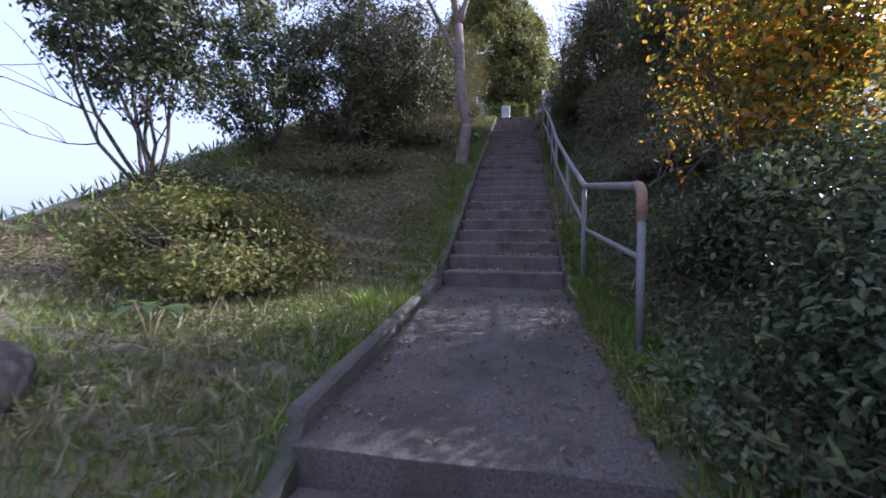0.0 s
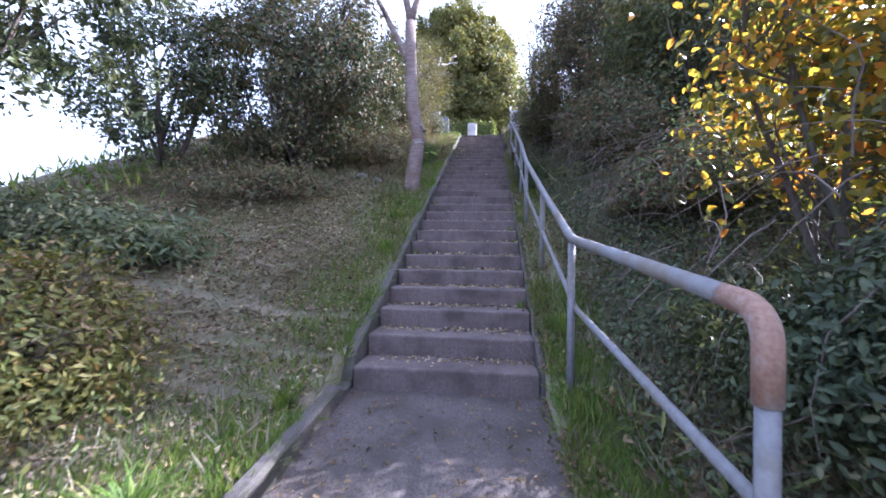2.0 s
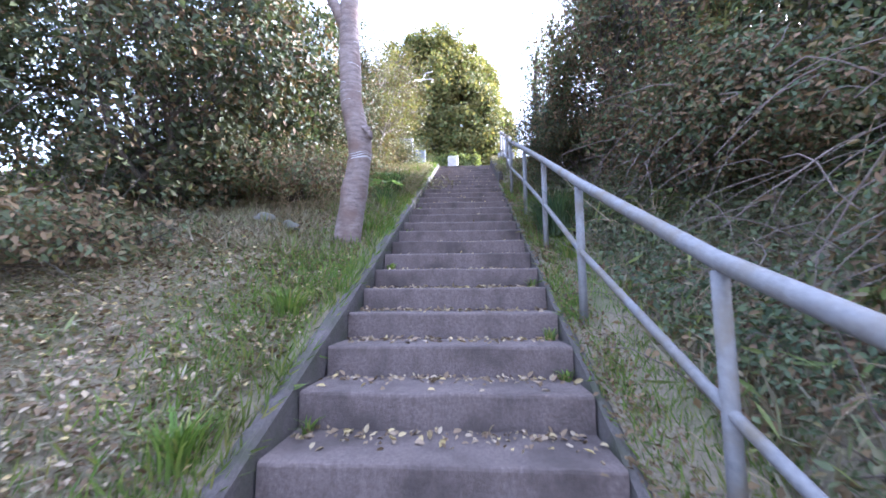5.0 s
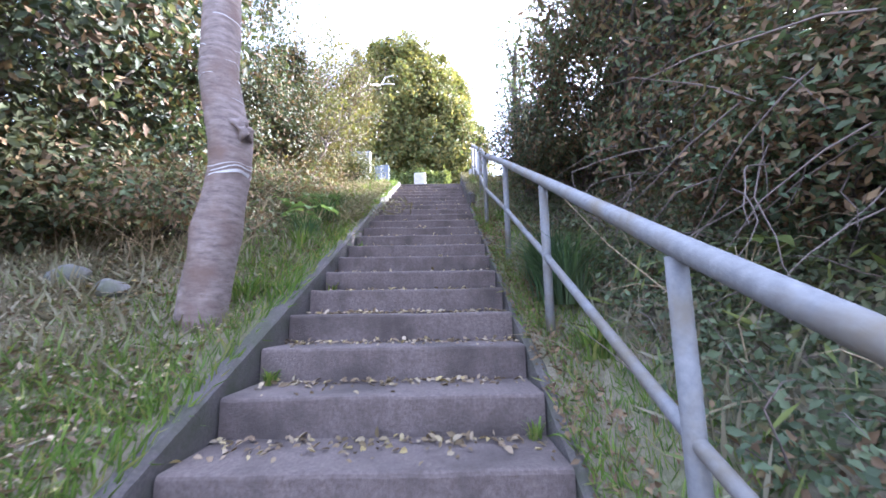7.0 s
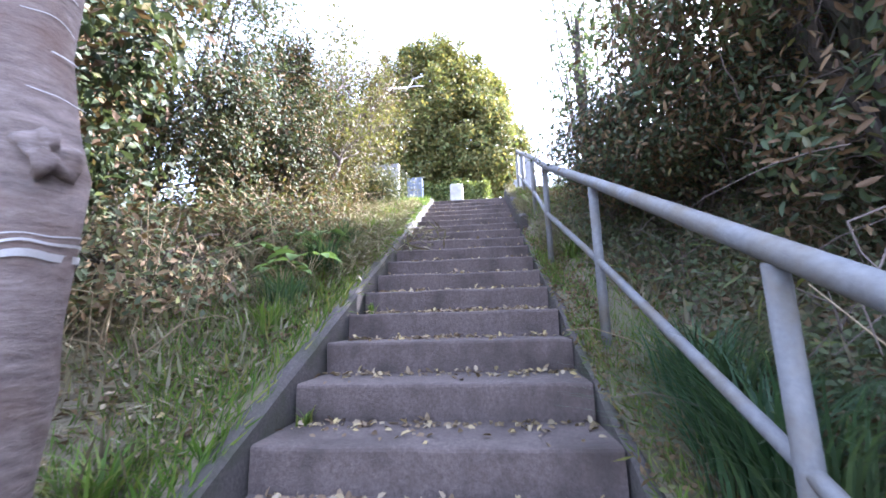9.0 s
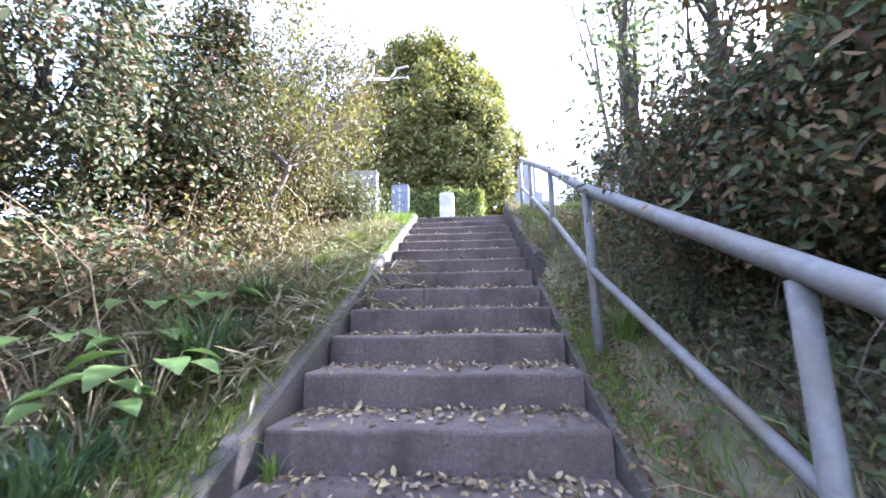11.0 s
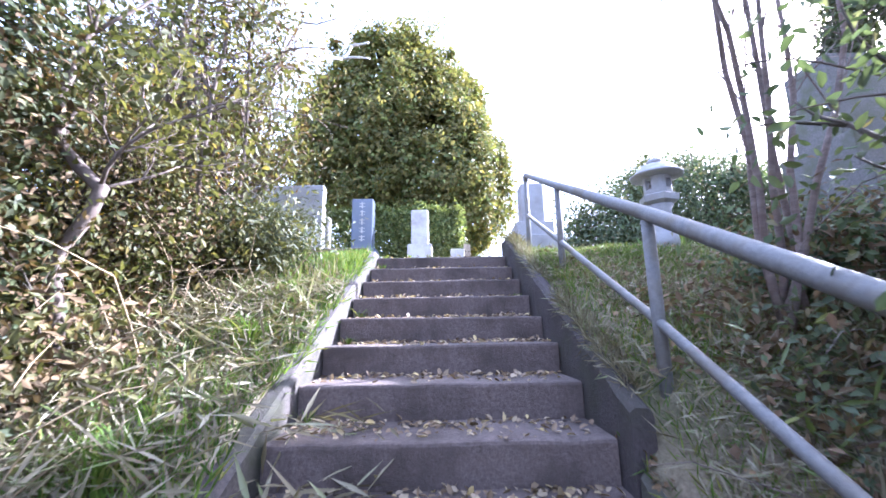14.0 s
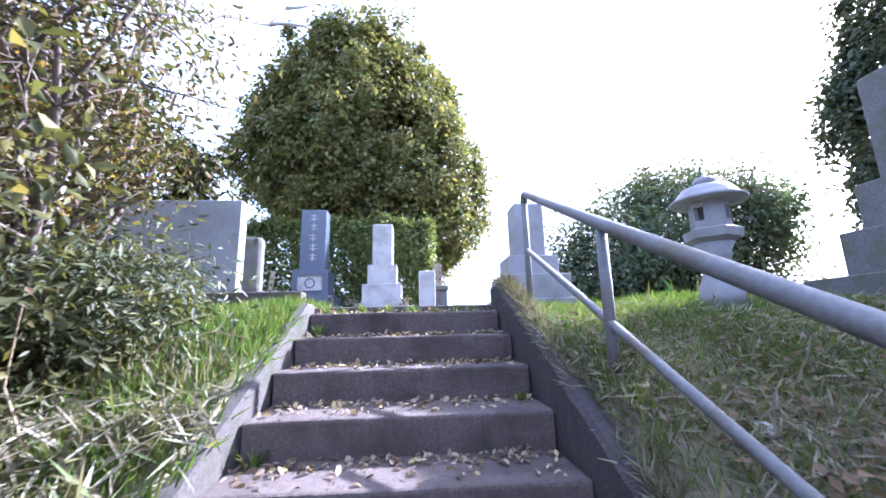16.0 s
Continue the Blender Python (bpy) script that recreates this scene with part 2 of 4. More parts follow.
def leaves(name, centers, size, mat, parent=None, label="", long=1.8, normals=None, loose=0.8, droop=0.0, bend=0.25, up=None, fine=False):
    """A mesh of many small leaves, each a folded blade of two quads, at the given points."""
    c = np.asarray(centers, float)
    n = len(c)
    s = np.asarray(size, float) * RNG.uniform(0.65, 1.35, n)
    nr = RNG.normal(size=(n, 3))
    if normals is not None:
        nr = nr * loose + np.asarray(normals)
    nr /= np.linalg.norm(nr, axis=1)[:, None] + 1e-9
    d = RNG.normal(size=(n, 3))
    if up is not None:
        d = d * loose + np.asarray(up)
    d[:, 2] -= droop
    if up is None:
        d -= nr * np.sum(d * nr, 1)[:, None]
    d /= np.linalg.norm(d, axis=1)[:, None] + 1e-9
    w = np.cross(nr, d)
    w /= np.linalg.norm(w, axis=1)[:, None] + 1e-9
    L, W = (s * long)[:, None] * d, (s * 0.5)[:, None] * w
    fold = (s * bend)[:, None] * nr
    me = bpy.data.meshes.new(name)
    idx = np.arange(n)[:, None]
    if fine:
        v = np.stack([c, c + L * 0.28 + W * 0.8 + fold * 0.8, c + L * 0.66 + W * 0.72 + fold * 0.6, c + L - fold * 0.5, c + L * 0.66 - W * 0.72 + fold * 0.6, c + L * 0.28 - W * 0.8 + fold * 0.8], 1)
        quads = np.concatenate([idx * 6 + [0, 1, 2, 3], idx * 6 + [0, 3, 4, 5]], 1).reshape(-1)
        sides = 4
    else:
        v = np.stack([c, c + L * 0.45 + W + fold, c + L, c + L * 0.45 - W + fold], 1)
        quads = np.concatenate([idx * 4 + [0, 1, 2], idx * 4 + [0, 2, 3]], 1).reshape(-1)
        sides = 3
    me.vertices.add(v.shape[0] * v.shape[1])
    me.vertices.foreach_set("co", v.reshape(-1))
    me.loops.add(len(quads))
    me.loops.foreach_set("vertex_index", quads.astype(np.int32))
    me.polygons.add(n * 2)
    me.polygons.foreach_set("loop_start", np.arange(0, len(quads), sides, dtype=np.int32))
    me.materials.append(mat)
    me.update(calc_edges=True)
    ob = new(name, me)
    if parent:
        ob.parent = parent
    if label:
        ob["label"] = label
    return ob


def smooth01(a, b, x):
    t = np.clip((np.asarray(x, float) - a) / (b - a), 0, 1)
    return t * t * (3 - 2 * t)


# ---------------------------------------------------------------- the lie of the land
RISE, RUN, HALF, STEPS = 0.17, 0.371, 0.69, 30
TOP_Y, TOP_Z = RUN * STEPS, RISE * STEPS
LAND_Y, LAND_Z = -2.86, -0.28
SLOPE = RISE / RUN


def climb(y):
    """Height of the flight's line at y."""
    y = np.asarray(y, float)
    low = LAND_Z - 0.17 + (y - LAND_Y) * SLOPE
    mid = LAND_Z + (y - LAND_Y) * (-LAND_Z / (0.37 - LAND_Y))
    z = np.where(y < LAND_Y, np.maximum(low, -2.2 + 0.05 * (y + 8)), np.where(y < 0.37, mid, y * SLOPE))
    return np.where(y > TOP_Y, TOP_Z + 0.02, z)


def wave(x, y):
    return 0.05 * np.sin(1.7 * x + 0.6 * y) * np.sin(1.1 * y - 0.4 * x) + 0.03 * np.sin(4.1 * x + 1.3) * np.sin(3.7 * y)


def ground(x, y):
    x, y = np.asarray(x, float), np.asarray(y, float)
    base = climb(y)
    soft = (climb(y - 0.5) + climb(y + 0.5) + climb(y)) / 3
    left = np.clip(-x - 0.785, 0, None)
    right = np.clip(x - 0.72, 0, None)
    zl = soft + 0.06 + LEFT_RISE * np.clip(left, 0, 6.5) * (1 - smooth01(8, 11, y)) - 0.62 * np.clip(left - 6.5, 0, None)
    height = (1.55 + 0.5 * smooth01(3.0, 5.5, y)) * (1 - smooth01(6.4, 9.8, y)) - 0.04
    lip = 0.27 * smooth01(7.7, 8.7, y) * (1 - 0.75 * smooth01(10.0, 11.4, y)) * smooth01(0.0, 0.14, right)
    zr = soft + lip + height * smooth01(0.25, 3.6, right) + 0.06 * np.clip(right - 3, 0, None) - 0.03
    z = np.where(x < 0, zl, zr) + wave(x, y) * smooth01(0.1, 0.8, np.maximum(left, right))
    bed = (x > -0.785) & (x < 0.74)
    z = np.where(bed, base - 0.35, z)
    far = smooth01(16, 60, np.hypot(x, y - 8))
    return z * (1 - far) + far * -9.0


LEFT_RISE = 0.10
xs = np.concatenate([[-900, -300, -120, -60, -30, -20, -15], np.arange(-12, -0.85, 0.16), [-0.787, -0.783, 0.738, 0.742], np.arange(0.9, 9, 0.16), [10, 12, 15, 20, 30, 60, 120, 300, 900]])
ys = np.concatenate([[-900, -300, -100, -50, -25, -15, -11], np.arange(-9, 19, 0.16), [20, 22, 25, 30, 40, 60, 100, 300, 900]])
gx, gy = np.meshgrid(xs, ys)
gz = ground(gx, gy)
nx = len(xs)
ground_ob = obj("ground", np.stack([gx, gy, gz], -1).reshape(-1, 3).tolist(),
                [(j * nx + i, j * nx + i + 1, (j + 1) * nx + i + 1, (j + 1) * nx + i) for j in range(len(ys) - 1) for i in range(nx - 1)], M_SOIL, smooth=True)
tagged(ground_ob, "grassy brown hillside of soil and dry thatch", "ground", kind="structure")

# ---------------------------------------------------------------- stairs
stairs = tagged(new("staircase"), "long straight outdoor flight of worn grey concrete steps", "stairs", kind="structure")


def step(y, z, deep, half, name="step"):
    bm = bmesh.new()
    block(bm, -half, half, y, y + deep + 0.08, z - 0.40, z, 0.0)
    bmesh.ops.subdivide_edges(bm, edges=[e for e in bm.edges if abs(e.verts[0].co.x - e.verts[1].co.x) > 0.5], cuts=14)
    edge = [e for e in bm.edges if all(abs(v.co.z - z) < 1e-4 and abs(v.co.y - y) < 1e-4 for v in e.verts)]
    bmesh.ops.bevel(bm, geom=edge, offset=0.016, segments=2, affect="EDGES", profile=0.5)
    for v in bm.verts:
        v.co.z += 0.006 * noise.noise(v.co * 2.3) if v.co.z > z - 0.1 else 0
        v.co.y += 0.008 * noise.noise(v.co * 3.1 + Vector((5, 0, 0)))
        v.co.z += 0.012 * min(0, noise.noise(v.co * 9.0)) if v.co.z > z - 0.03 and v.co.y < y + 0.03 else 0
    return part(name, bm, M_CONC, stairs, smooth=False)


for k in range(1, STEPS + 1):
    step(RUN * k, RISE * k, RUN if k < STEPS else 0.5, HALF)
for k in range(0, 7):
    y = LAND_Y - RUN * (k + 1)
    step(y, LAND_Z - RISE * (k + 1), RUN, HALF)

bm = bmesh.new()
for i in range(25):
    y = LAND_Y + (0.42 - LAND_Y) * i / 24
    for j in range(13):
        x = -0.72 + (1.46) * j / 12
        bm.verts.new((x, y, float(climb(min(y, 0.36))) + 0.012 * noise.noise(Vector((x * 3, y * 3, 0)))))
bm.verts.ensure_lookup_table()
for i in range(24):
    for j in range(12):
        a = i * 13 + j
        bm.faces.new((bm.verts[a], bm.verts[a + 1], bm.verts[a + 14], bm.verts[a + 13]))
r = bmesh.ops.extrude_face_region(bm, geom=bm.faces[:])
for v in [g for g in r["geom"] if isinstance(g, bmesh.types.BMVert)]:
    v.co.z -= 0.24
landing = part("landing", bm, M_PAVE)
tagged(landing, "sloping rough concrete landing strewn with dead leaves", "landing", kind="structure")


def kerb(name, x0, x1, stations, lift, deep, label, mat=M_KERB):
    """A sloping concrete kerb with rounded, chipped edges."""
    bm = bmesh.new()
    prof = [(x0, -deep), (x0, lift - 0.02), (x0 + 0.02, lift), (x1 - 0.02, lift), (x1, lift - 0.02), (x1, -deep)]
    rows = []
    for y in stations:
        b = float(climb(y)) + (0.06 if y < 0.2 and x1 < 0 else 0)
        row = []
        for i, (x, h) in enumerate(prof):
            q = Vector((x, y, b + h))
            j = noise.noise(q * 3.0) * 0.014 + noise.noise(q * 11.0) * 0.007
            row.append(bm.verts.new((x + j, y, b + h + (j if h > 0 else 0))))
        rows.append(row)
    for a, b in zip(rows, rows[1:]):
        for i in range(5):
            bm.faces.new((a[i], a[i + 1], b[i + 1], b[i]))
    bm.faces.new(rows[0][::-1])
    bm.faces.new(rows[-1])
    ob = part(name, bm, mat)
    return tagged(ob, label, "kerb", kind="structure")


kerb("kerb_left", -0.80, -0.702, np.arange(-5.4, 11.3, 0.12), 0.06, 0.5, "mossy sloping concrete kerb beside the steps")
kerb("kerb_right", 0.70, 0.755, np.arange(-5.4, 8.5, 0.12), -0.012, 0.4, "low half-buried concrete kerb beside the steps")
kerb("retaining_wall_right", 0.70, 0.79, np.arange(8.42, 11.5, 0.1), 0.19, 0.5, "dark sloping concrete side wall along the upper steps", M_WALL)

# ---------------------------------------------------------------- handrail
POSTS = ((-1.57, 0.965, 0.915), (0.31, 0.895, 1.15), (1.97, 0.905, 1.75), (3.28, 0.842, 2.375), (4.59, 0.866, 2.975), (5.90, 0.862, 3.585), (7.21, 0.822, 4.195), (8.51, 0.892, 4.81), (9.86, 0.925, 5.43), (11.25, 0.985, 6.065))
POST_Y = [p[0] for p in POSTS]


def rail_x(y):
    return float(np.interp(y, POST_Y, [p[1] for p in POSTS]))


def rail_z(y):
    return float(np.interp(y, POST_Y, [p[2] for p in POSTS]))


rail = thing("handrail", "bent grey galvanised steel pipe handrail with a middle rail", "handrail")


def pipe(name, pts, r, mat=M_RAIL, n=14, label=""):
    v, f = tube(pts, [r] * len(pts), n)
    return obj(name, v, f, mat, rail, label, True)


def arc(a, b, c, r=0.12, n=6):
    a, b, c = Vector(a), Vector(b), Vector(c)
    p, q = b + (a - b).normalized() * r, b + (c - b).normalized() * r
    return [(1 - t) ** 2 * p + 2 * t * (1 - t) * b + t * t * q for t in [i / n for i in range(n + 1)]]


p0, p1, p2, pe = [(rail_x(y), y, rail_z(y)) for y in (-1.57, 0.31, 1.97, 11.25)]
pipe("top_rail", [Vector(p0) + Vector((0, 0.10, 0.011))] + arc(p0, p1, p2, 0.15) + [Vector((rail_x(y), y, rail_z(y))) for y in POST_Y[2:-1]] + [Vector(pe) + Vector((0, -0.08, -0.034))], 0.031)
pipe("corner_bend", [Vector(p0) + Vector((0, 0, -0.22))] + arc((p0[0], -1.57, 0.3), p0, p1, 0.09, 8) + [Vector(p0) + Vector((0, 0.2, 0.022))], 0.0325, M_RUST, label="rusty welded pipe elbow")
pipe("end_bend", arc((rail_x(11.05), 11.05, rail_z(11.05)), pe, (pe[0], 11.25, 5.4), 0.08, 8), 0.031)
for i, y in enumerate(POST_Y):
    foot = float(ground(rail_x(y), y)) - 0.15
    top = rail_z(y) - (0.03 if 0 < i < 9 else 0.08)
    ob = pipe("post", [(rail_x(y), y, foot), (rail_x(y), y, top)], 0.026)
mid0 = [(p0[0], -1.57, 0.45), (p1[0] + 0.03, 0.31, 0.665)] + [(rail_x(y), y, rail_z(y) - 0.455) for y in POST_Y[2:-1]]
pipe("middle_rail", mid0 + [(pe[0], 11.25, rail_z(11.25) - 0.48)], 0.02)

# ---------------------------------------------------------------- plants
def crown_points(n, center, radii, clumps=60, clump_r=0.35, hollow=0.55, gap=0.0, flat=0.0, lumps=1.0):
    """Leaf places and outward directions: uneven clumps over a lumpy ellipsoid."""
    c, r = np.asarray(center, float), np.asarray(radii, float)
    d = RNG.normal(size=(clumps, 3))
    d /= np.linalg.norm(d, axis=1)[:, None]
    if flat:
        d[:, 2] = np.where(d[:, 2] < -flat, -d[:, 2], d[:, 2])
    rad = RNG.uniform(hollow, 1.0, clumps) ** 0.6
    ph = RNG.uniform(0, 6.28, 4)
    lump = 1 + lumps * (0.16 * np.sin(3.1 * d[:, 0] + 2.3 * d[:, 2] + ph[0]) + 0.13 * np.sin(4.7 * d[:, 1] - 3.3 * d[:, 2] + ph[1]) + 0.10 * np.sin(7.0 * d[:, 0] + 6.1 * d[:, 1] + ph[2]))
    rad = rad * lump * np.where(RNG.uniform(0, 1, clumps) < 0.08, 1.18, 1.0)
    cc = c + d * rad[:, None] * r
    weight = RNG.uniform(0.3, 1.0, clumps)
    pick = RNG.choice(clumps, n, p=weight / weight.sum())
    off = RNG.normal(size=(n, 3)) * clump_r * np.asarray(r) / np.mean(r) * RNG.uniform(0.6, 1.3, clumps)[pick][:, None]
    p = cc[pick] + off
    out = (p - c) / r
    out /= np.linalg.norm(out, axis=1)[:, None] + 1e-9
    out[:, 2] += 0.5
    return p, out


def limb(bunch, a, b, r0, r1, n=7, sag=0.15, k=6):
    a, b = Vector(a), Vector(b)
    s = (b - a).length * sag
    j = Vector((random.uniform(-s, s), random.uniform(-s, s), random.uniform(-s, s)))
    pts, rr = [], []
    for i in range(k + 1):
        t = i / k
        p = a.lerp(b, t) + j * math.sin(math.pi * t) + Vector((random.uniform(-1, 1), random.uniform(-1, 1), random.uniform(-1, 1))) * s * 0.12 * (0 < i < k)
        pts.append(p)
        rr.append(r0 + (r1 - r0) * t)
    bunch.add(*tube(pts, rr, n))
    return pts


def branches(bunch, tip_pts, depth, length, r, spread=0.7, up=0.3, kids=3, n=5):
    """Branching twigs from the points of a limb; returns the twig ends."""
    ends = []
    for p, d in tip_pts:
        for _ in range(kids):
            q = (d + Vector((random.gauss(0, spread), random.gauss(0, spread), random.gauss(up, spread * 0.7)))).normalized()
            L = length * random.uniform(0.6, 1.2)
            pts = limb(bunch, p, p + q * L, r, r * 0.45, n, 0.1, 4)
            e = (pts[-1] - pts[-2]).normalized()
            ends.append((pts[-1], e))
            if depth > 1:
                ends += branches(bunch, [(pts[-1], e), (pts[2], q)], depth - 1, length * 0.62, r * 0.5, spread, up, 2, max(n - 1, 3))
    return ends


def bush(name, label, category, center, radii, count, size, mat, stems=7, clumps=70, clump_r=0.3, long=1.8, hollow=0.55, group="", droop=0.3, bark=None, flat=0.0, mat2=None, share=0.4, fine=False, lumps=1.0):
    """A bush or small crown: real stems from one foot and a crown of single leaves."""
    x, y, z = center
    g = float(ground(x, y))
    t = thing(name, label, category, group, (x, y, g - 0.05))
    b = Bunch()
    for i in range(stems):
        a = random.uniform(0, 6.28)
        d = Vector((math.cos(a) * radii[0] * random.uniform(0.2, 0.75), math.sin(a) * radii[1] * random.uniform(0.2, 0.75), z - g + radii[2] * random.uniform(0.0, 0.6)))
        foot = Vector((random.uniform(-0.12, 0.12), random.uniform(-0.12, 0.12), 0))
        r = 0.012 + 0.012 * radii[2]
        pts = limb(b, foot, d, r, r * 0.4, 6, 0.12)
        branches(b, [(pts[2], (pts[3] - pts[2]).normalized()), (pts[4], (pts[5] - pts[4]).normalized()), (pts[-1], (pts[-1] - pts[-2]).normalized())], 2, radii[0] * 0.5, r * 0.4, 0.8, 0.2, 2, 4)
    b.make("branch_work", bark or M_BARK_D, t)
    p, out = crown_points(count, (0, 0, z - g + 0.05), radii, clumps, clump_r, hollow, flat=flat, lumps=lumps)
    keep = p[:, 2] > 0.02
    p, out = p[keep], out[keep]
    k = int(len(p) * (1 - share)) if mat2 else len(p)
    order = RNG.permutation(len(p))
    leaves("crown", p[order[:k]], size, mat, t, "", long, out[order[:k]], 0.8, droop, fine=fine)
    if mat2:
        leaves("mixed_foliage", p[order[k:]], size * 0.9, mat2, t, "leaves of a second colour among the rest", long * 1.15, out[order[k:]], 0.9, droop, fine=fine)
    return t


def scatter(n, x0, x1, y0, y1, dens=None):
    x, y = RNG.uniform(x0, x1, n), RNG.uniform(y0, y1, n)
    if dens is not None:
        k = RNG.uniform(0, 1, n) < dens(x, y)
        x, y = x[k], y[k]
    return np.stack([x, y, ground(x, y)], 1)


def patch(x, y, s, seed=0.0):
    """Smooth patches between 0 and 1."""
    v = np.sin(x * s + seed) * np.sin(y * s * 1.13 + 1.7 * seed) + 0.6 * np.sin(x * s * 2.3 + y * s * 1.9 + seed * 3) + 0.4 * np.sin(x * s * 4.1 - y * s * 3.3)
    return np.clip(0.5 + 0.35 * v, 0, 1)


def stuff(ob, label, category):
    return tagged(ob, label, category, kind="stuff")


# cherry tree beside the steps
cherry = thing("cherry_tree", "leaning cherry tree with ringed grey bark and bare forks", "tree", at=(0, 0, 0))
pts = [(-1.12, 4.61, 1.88), (-1.12, 4.6, 2.05), (-1.105, 4.59, 2.18), (-1.085, 4.58, 2.35), (-1.065, 4.57, 2.53), (-1.04, 4.57, 2.69), (-1.015, 4.57, 2.86), (-0.988, 4.57, 3.07), (-0.995, 4.57, 3.25), (-1.04, 4.57, 3.4), (-1.09, 4.58, 3.67), (-1.12, 4.6, 3.98), (-1.15, 4.63, 4.38), (-1.17, 4.65, 4.83), (-1.19, 4.7, 5.33)]
rad = [0.19, 0.155, 0.135, 0.128, 0.132, 0.130, 0.118, 0.108, 0.116, 0.112, 0.110, 0.108, 0.106, 0.096, 0.088]
v, f = tube(pts, rad, 40)
v = [p + Vector((noise.noise(p * 5), noise.noise(p * 5 + Vector((9, 0, 0))), 0)) * 0.022 + Vector((noise.noise(p * 14), noise.noise(p * 14 + Vector((3, 0, 0))), 0)) * 0.008 for p in v]
obj("trunk", v, f, M_BARK, cherry, smooth=True)
bm = bmesh.new()
bmesh.ops.create_icosphere(bm, subdivisions=3, radius=0.046)
for q in bm.verts:
    q.co = Vector((q.co.x, q.co.y, q.co.z * 1.2)) * (1 + 1.3 * noise.noise(q.co * 30)) + Vector((-0.90, 4.53, 3.30))
part("knob", bm, M_BARK, cherry, "knobbly scar on the bark", True)
for h, tall in ((3.02, 0.016), (3.05, 0.008), (3.075, 0.005), (3.5, 0.004), (3.62, 0.005), (3.74, 0.004), (3.83, 0.006), (4.05, 0.005), (4.3, 0.006)):
    ring = []
    for z in (h - tall / 2, h + tall / 2):
        k = max(i for i in range(len(pts) - 1) if pts[i][2] <= z)
        u = (z - pts[k][2]) / (pts[k + 1][2] - pts[k][2])
        c = Vector(pts[k]).lerp(Vector(pts[k + 1]), u)
        r = rad[k] + (rad[k + 1] - rad[k]) * u + 0.003
        ring.append((c, r))
    vs = []
    for c, r in ring:
        for i in range(40):
            q = c + Vector((math.cos(i * math.pi / 20), math.sin(i * math.pi / 20), 0)) * r
            q += Vector((noise.noise(q * 5), noise.noise(q * 5 + Vector((9, 0, 0))), 0)) * 0.022 + Vector((noise.noise(q * 14), noise.noise(q * 14 + Vector((3, 0, 0))), 0)) * 0.008
            q.z += 0.03 * noise.noise(q * 9)
            vs.append(q)
    obj("bark_band", vs, [(i, (i + 1) % 40, 40 + (i + 1) % 40, 40 + i) for i in range(40)], M_STONE_L, cherry, "pale ring on the bark", True)
b = Bunch()
ends = []
for tgt, r in (((-1.9, 4.9, 7.2), 0.07), ((-0.6, 5.2, 7.6), 0.075), ((-1.3, 4.2, 8.0), 0.06)):
    p = limb(b, (-1.19, 4.70, 5.28), tgt, r, 0.03, 8, 0.08)
    ends += [(p[3], (p[4] - p[3]).normalized()), (p[5], (p[6] - p[5]).normalized()), (p[-1], (p[-1] - p[-2]).normalized())]
p = limb(b, (-1.17, 4.62, 4.46), (-2.07, 4.6, 6.25), 0.068, 0.03, 9, 0.04)
ends += [(p[3], Vector((-0.6, -0.2, 0.6))), (p[-1], Vector((-0.6, -0.2, 0.6)))]
tips = branches(b, ends, 2, 1.2, 0.02, 0.6, 0.15, 3, 5)
b.make("branch_work", M_BARK, cherry)
tp = np.array([tuple(q[0]) for q in tips])
tp = np.repeat(tp, 3, 0) + RNG.normal(size=(len(tp) * 3, 3)) * 0.12
leaves("crown", tp, 0.045, L_OLIVE, cherry, "sparse last leaves", 1.6)

# trees and bushes on the slope below the sky
bush("evergreen_tree", "big round dark evergreen bush on the slope", "tree", (-3.6, 5.2, 4.6), (2.0, 1.6, 2.05), 40000, 0.044, L_DARK, 18, 300, 0.14, hollow=0.4, mat2=L_BROWN, share=0.25, lumps=0.45)
bush("leaning_tree", "slender tree with drooping dark leaves on the slope", "tree", (-5.6, 1.2, 4.0), (2.1, 1.7, 1.8), 13000, 0.05, L_DARK, 8, 150, 0.14, 2.2, 0.2)
bush("leaning_tree", "thin leafy tree at the edge of the slope", "tree", (-6.0, 4.6, 4.6), (1.7, 1.4, 2.1), 10000, 0.05, L_DARK, 6, 110, 0.14, 2.0, 0.2)
bush("low_shrub", "dark low shrub among bamboo grass", "shrub", (-4.3, 1.3, 1.1), (0.9, 0.6, 0.4), 12000, 0.034, L_DARK, 6, 70, 0.2)
bush("low_shrub", "dark low shrub among bamboo grass", "shrub", (-3.5, 1.3, 1.0), (0.55, 0.45, 0.28), 6000, 0.035, L_IVY, 6, 50, 0.2, 3.0)
bush("sunlit_shrub", "wide yellow-green azalea shrub in sunlight", "shrub", (-2.85, -0.95, 0.30), (1.05, 0.75, 0.58), 32000, 0.021, L_SHRUB, 14, 110, 0.13, 2.5, 0.55, mat2=L_HEDGE, share=0.3)
bush("sunlit_shrub", "rounded olive azalea shrub behind another", "shrub", (-2.5, -0.42, 0.48), (0.6, 0.5, 0.42), 16000, 0.021, L_SHRUB, 10, 60, 0.12, 2.5, 0.5, mat2=L_BROWN, share=0.25)

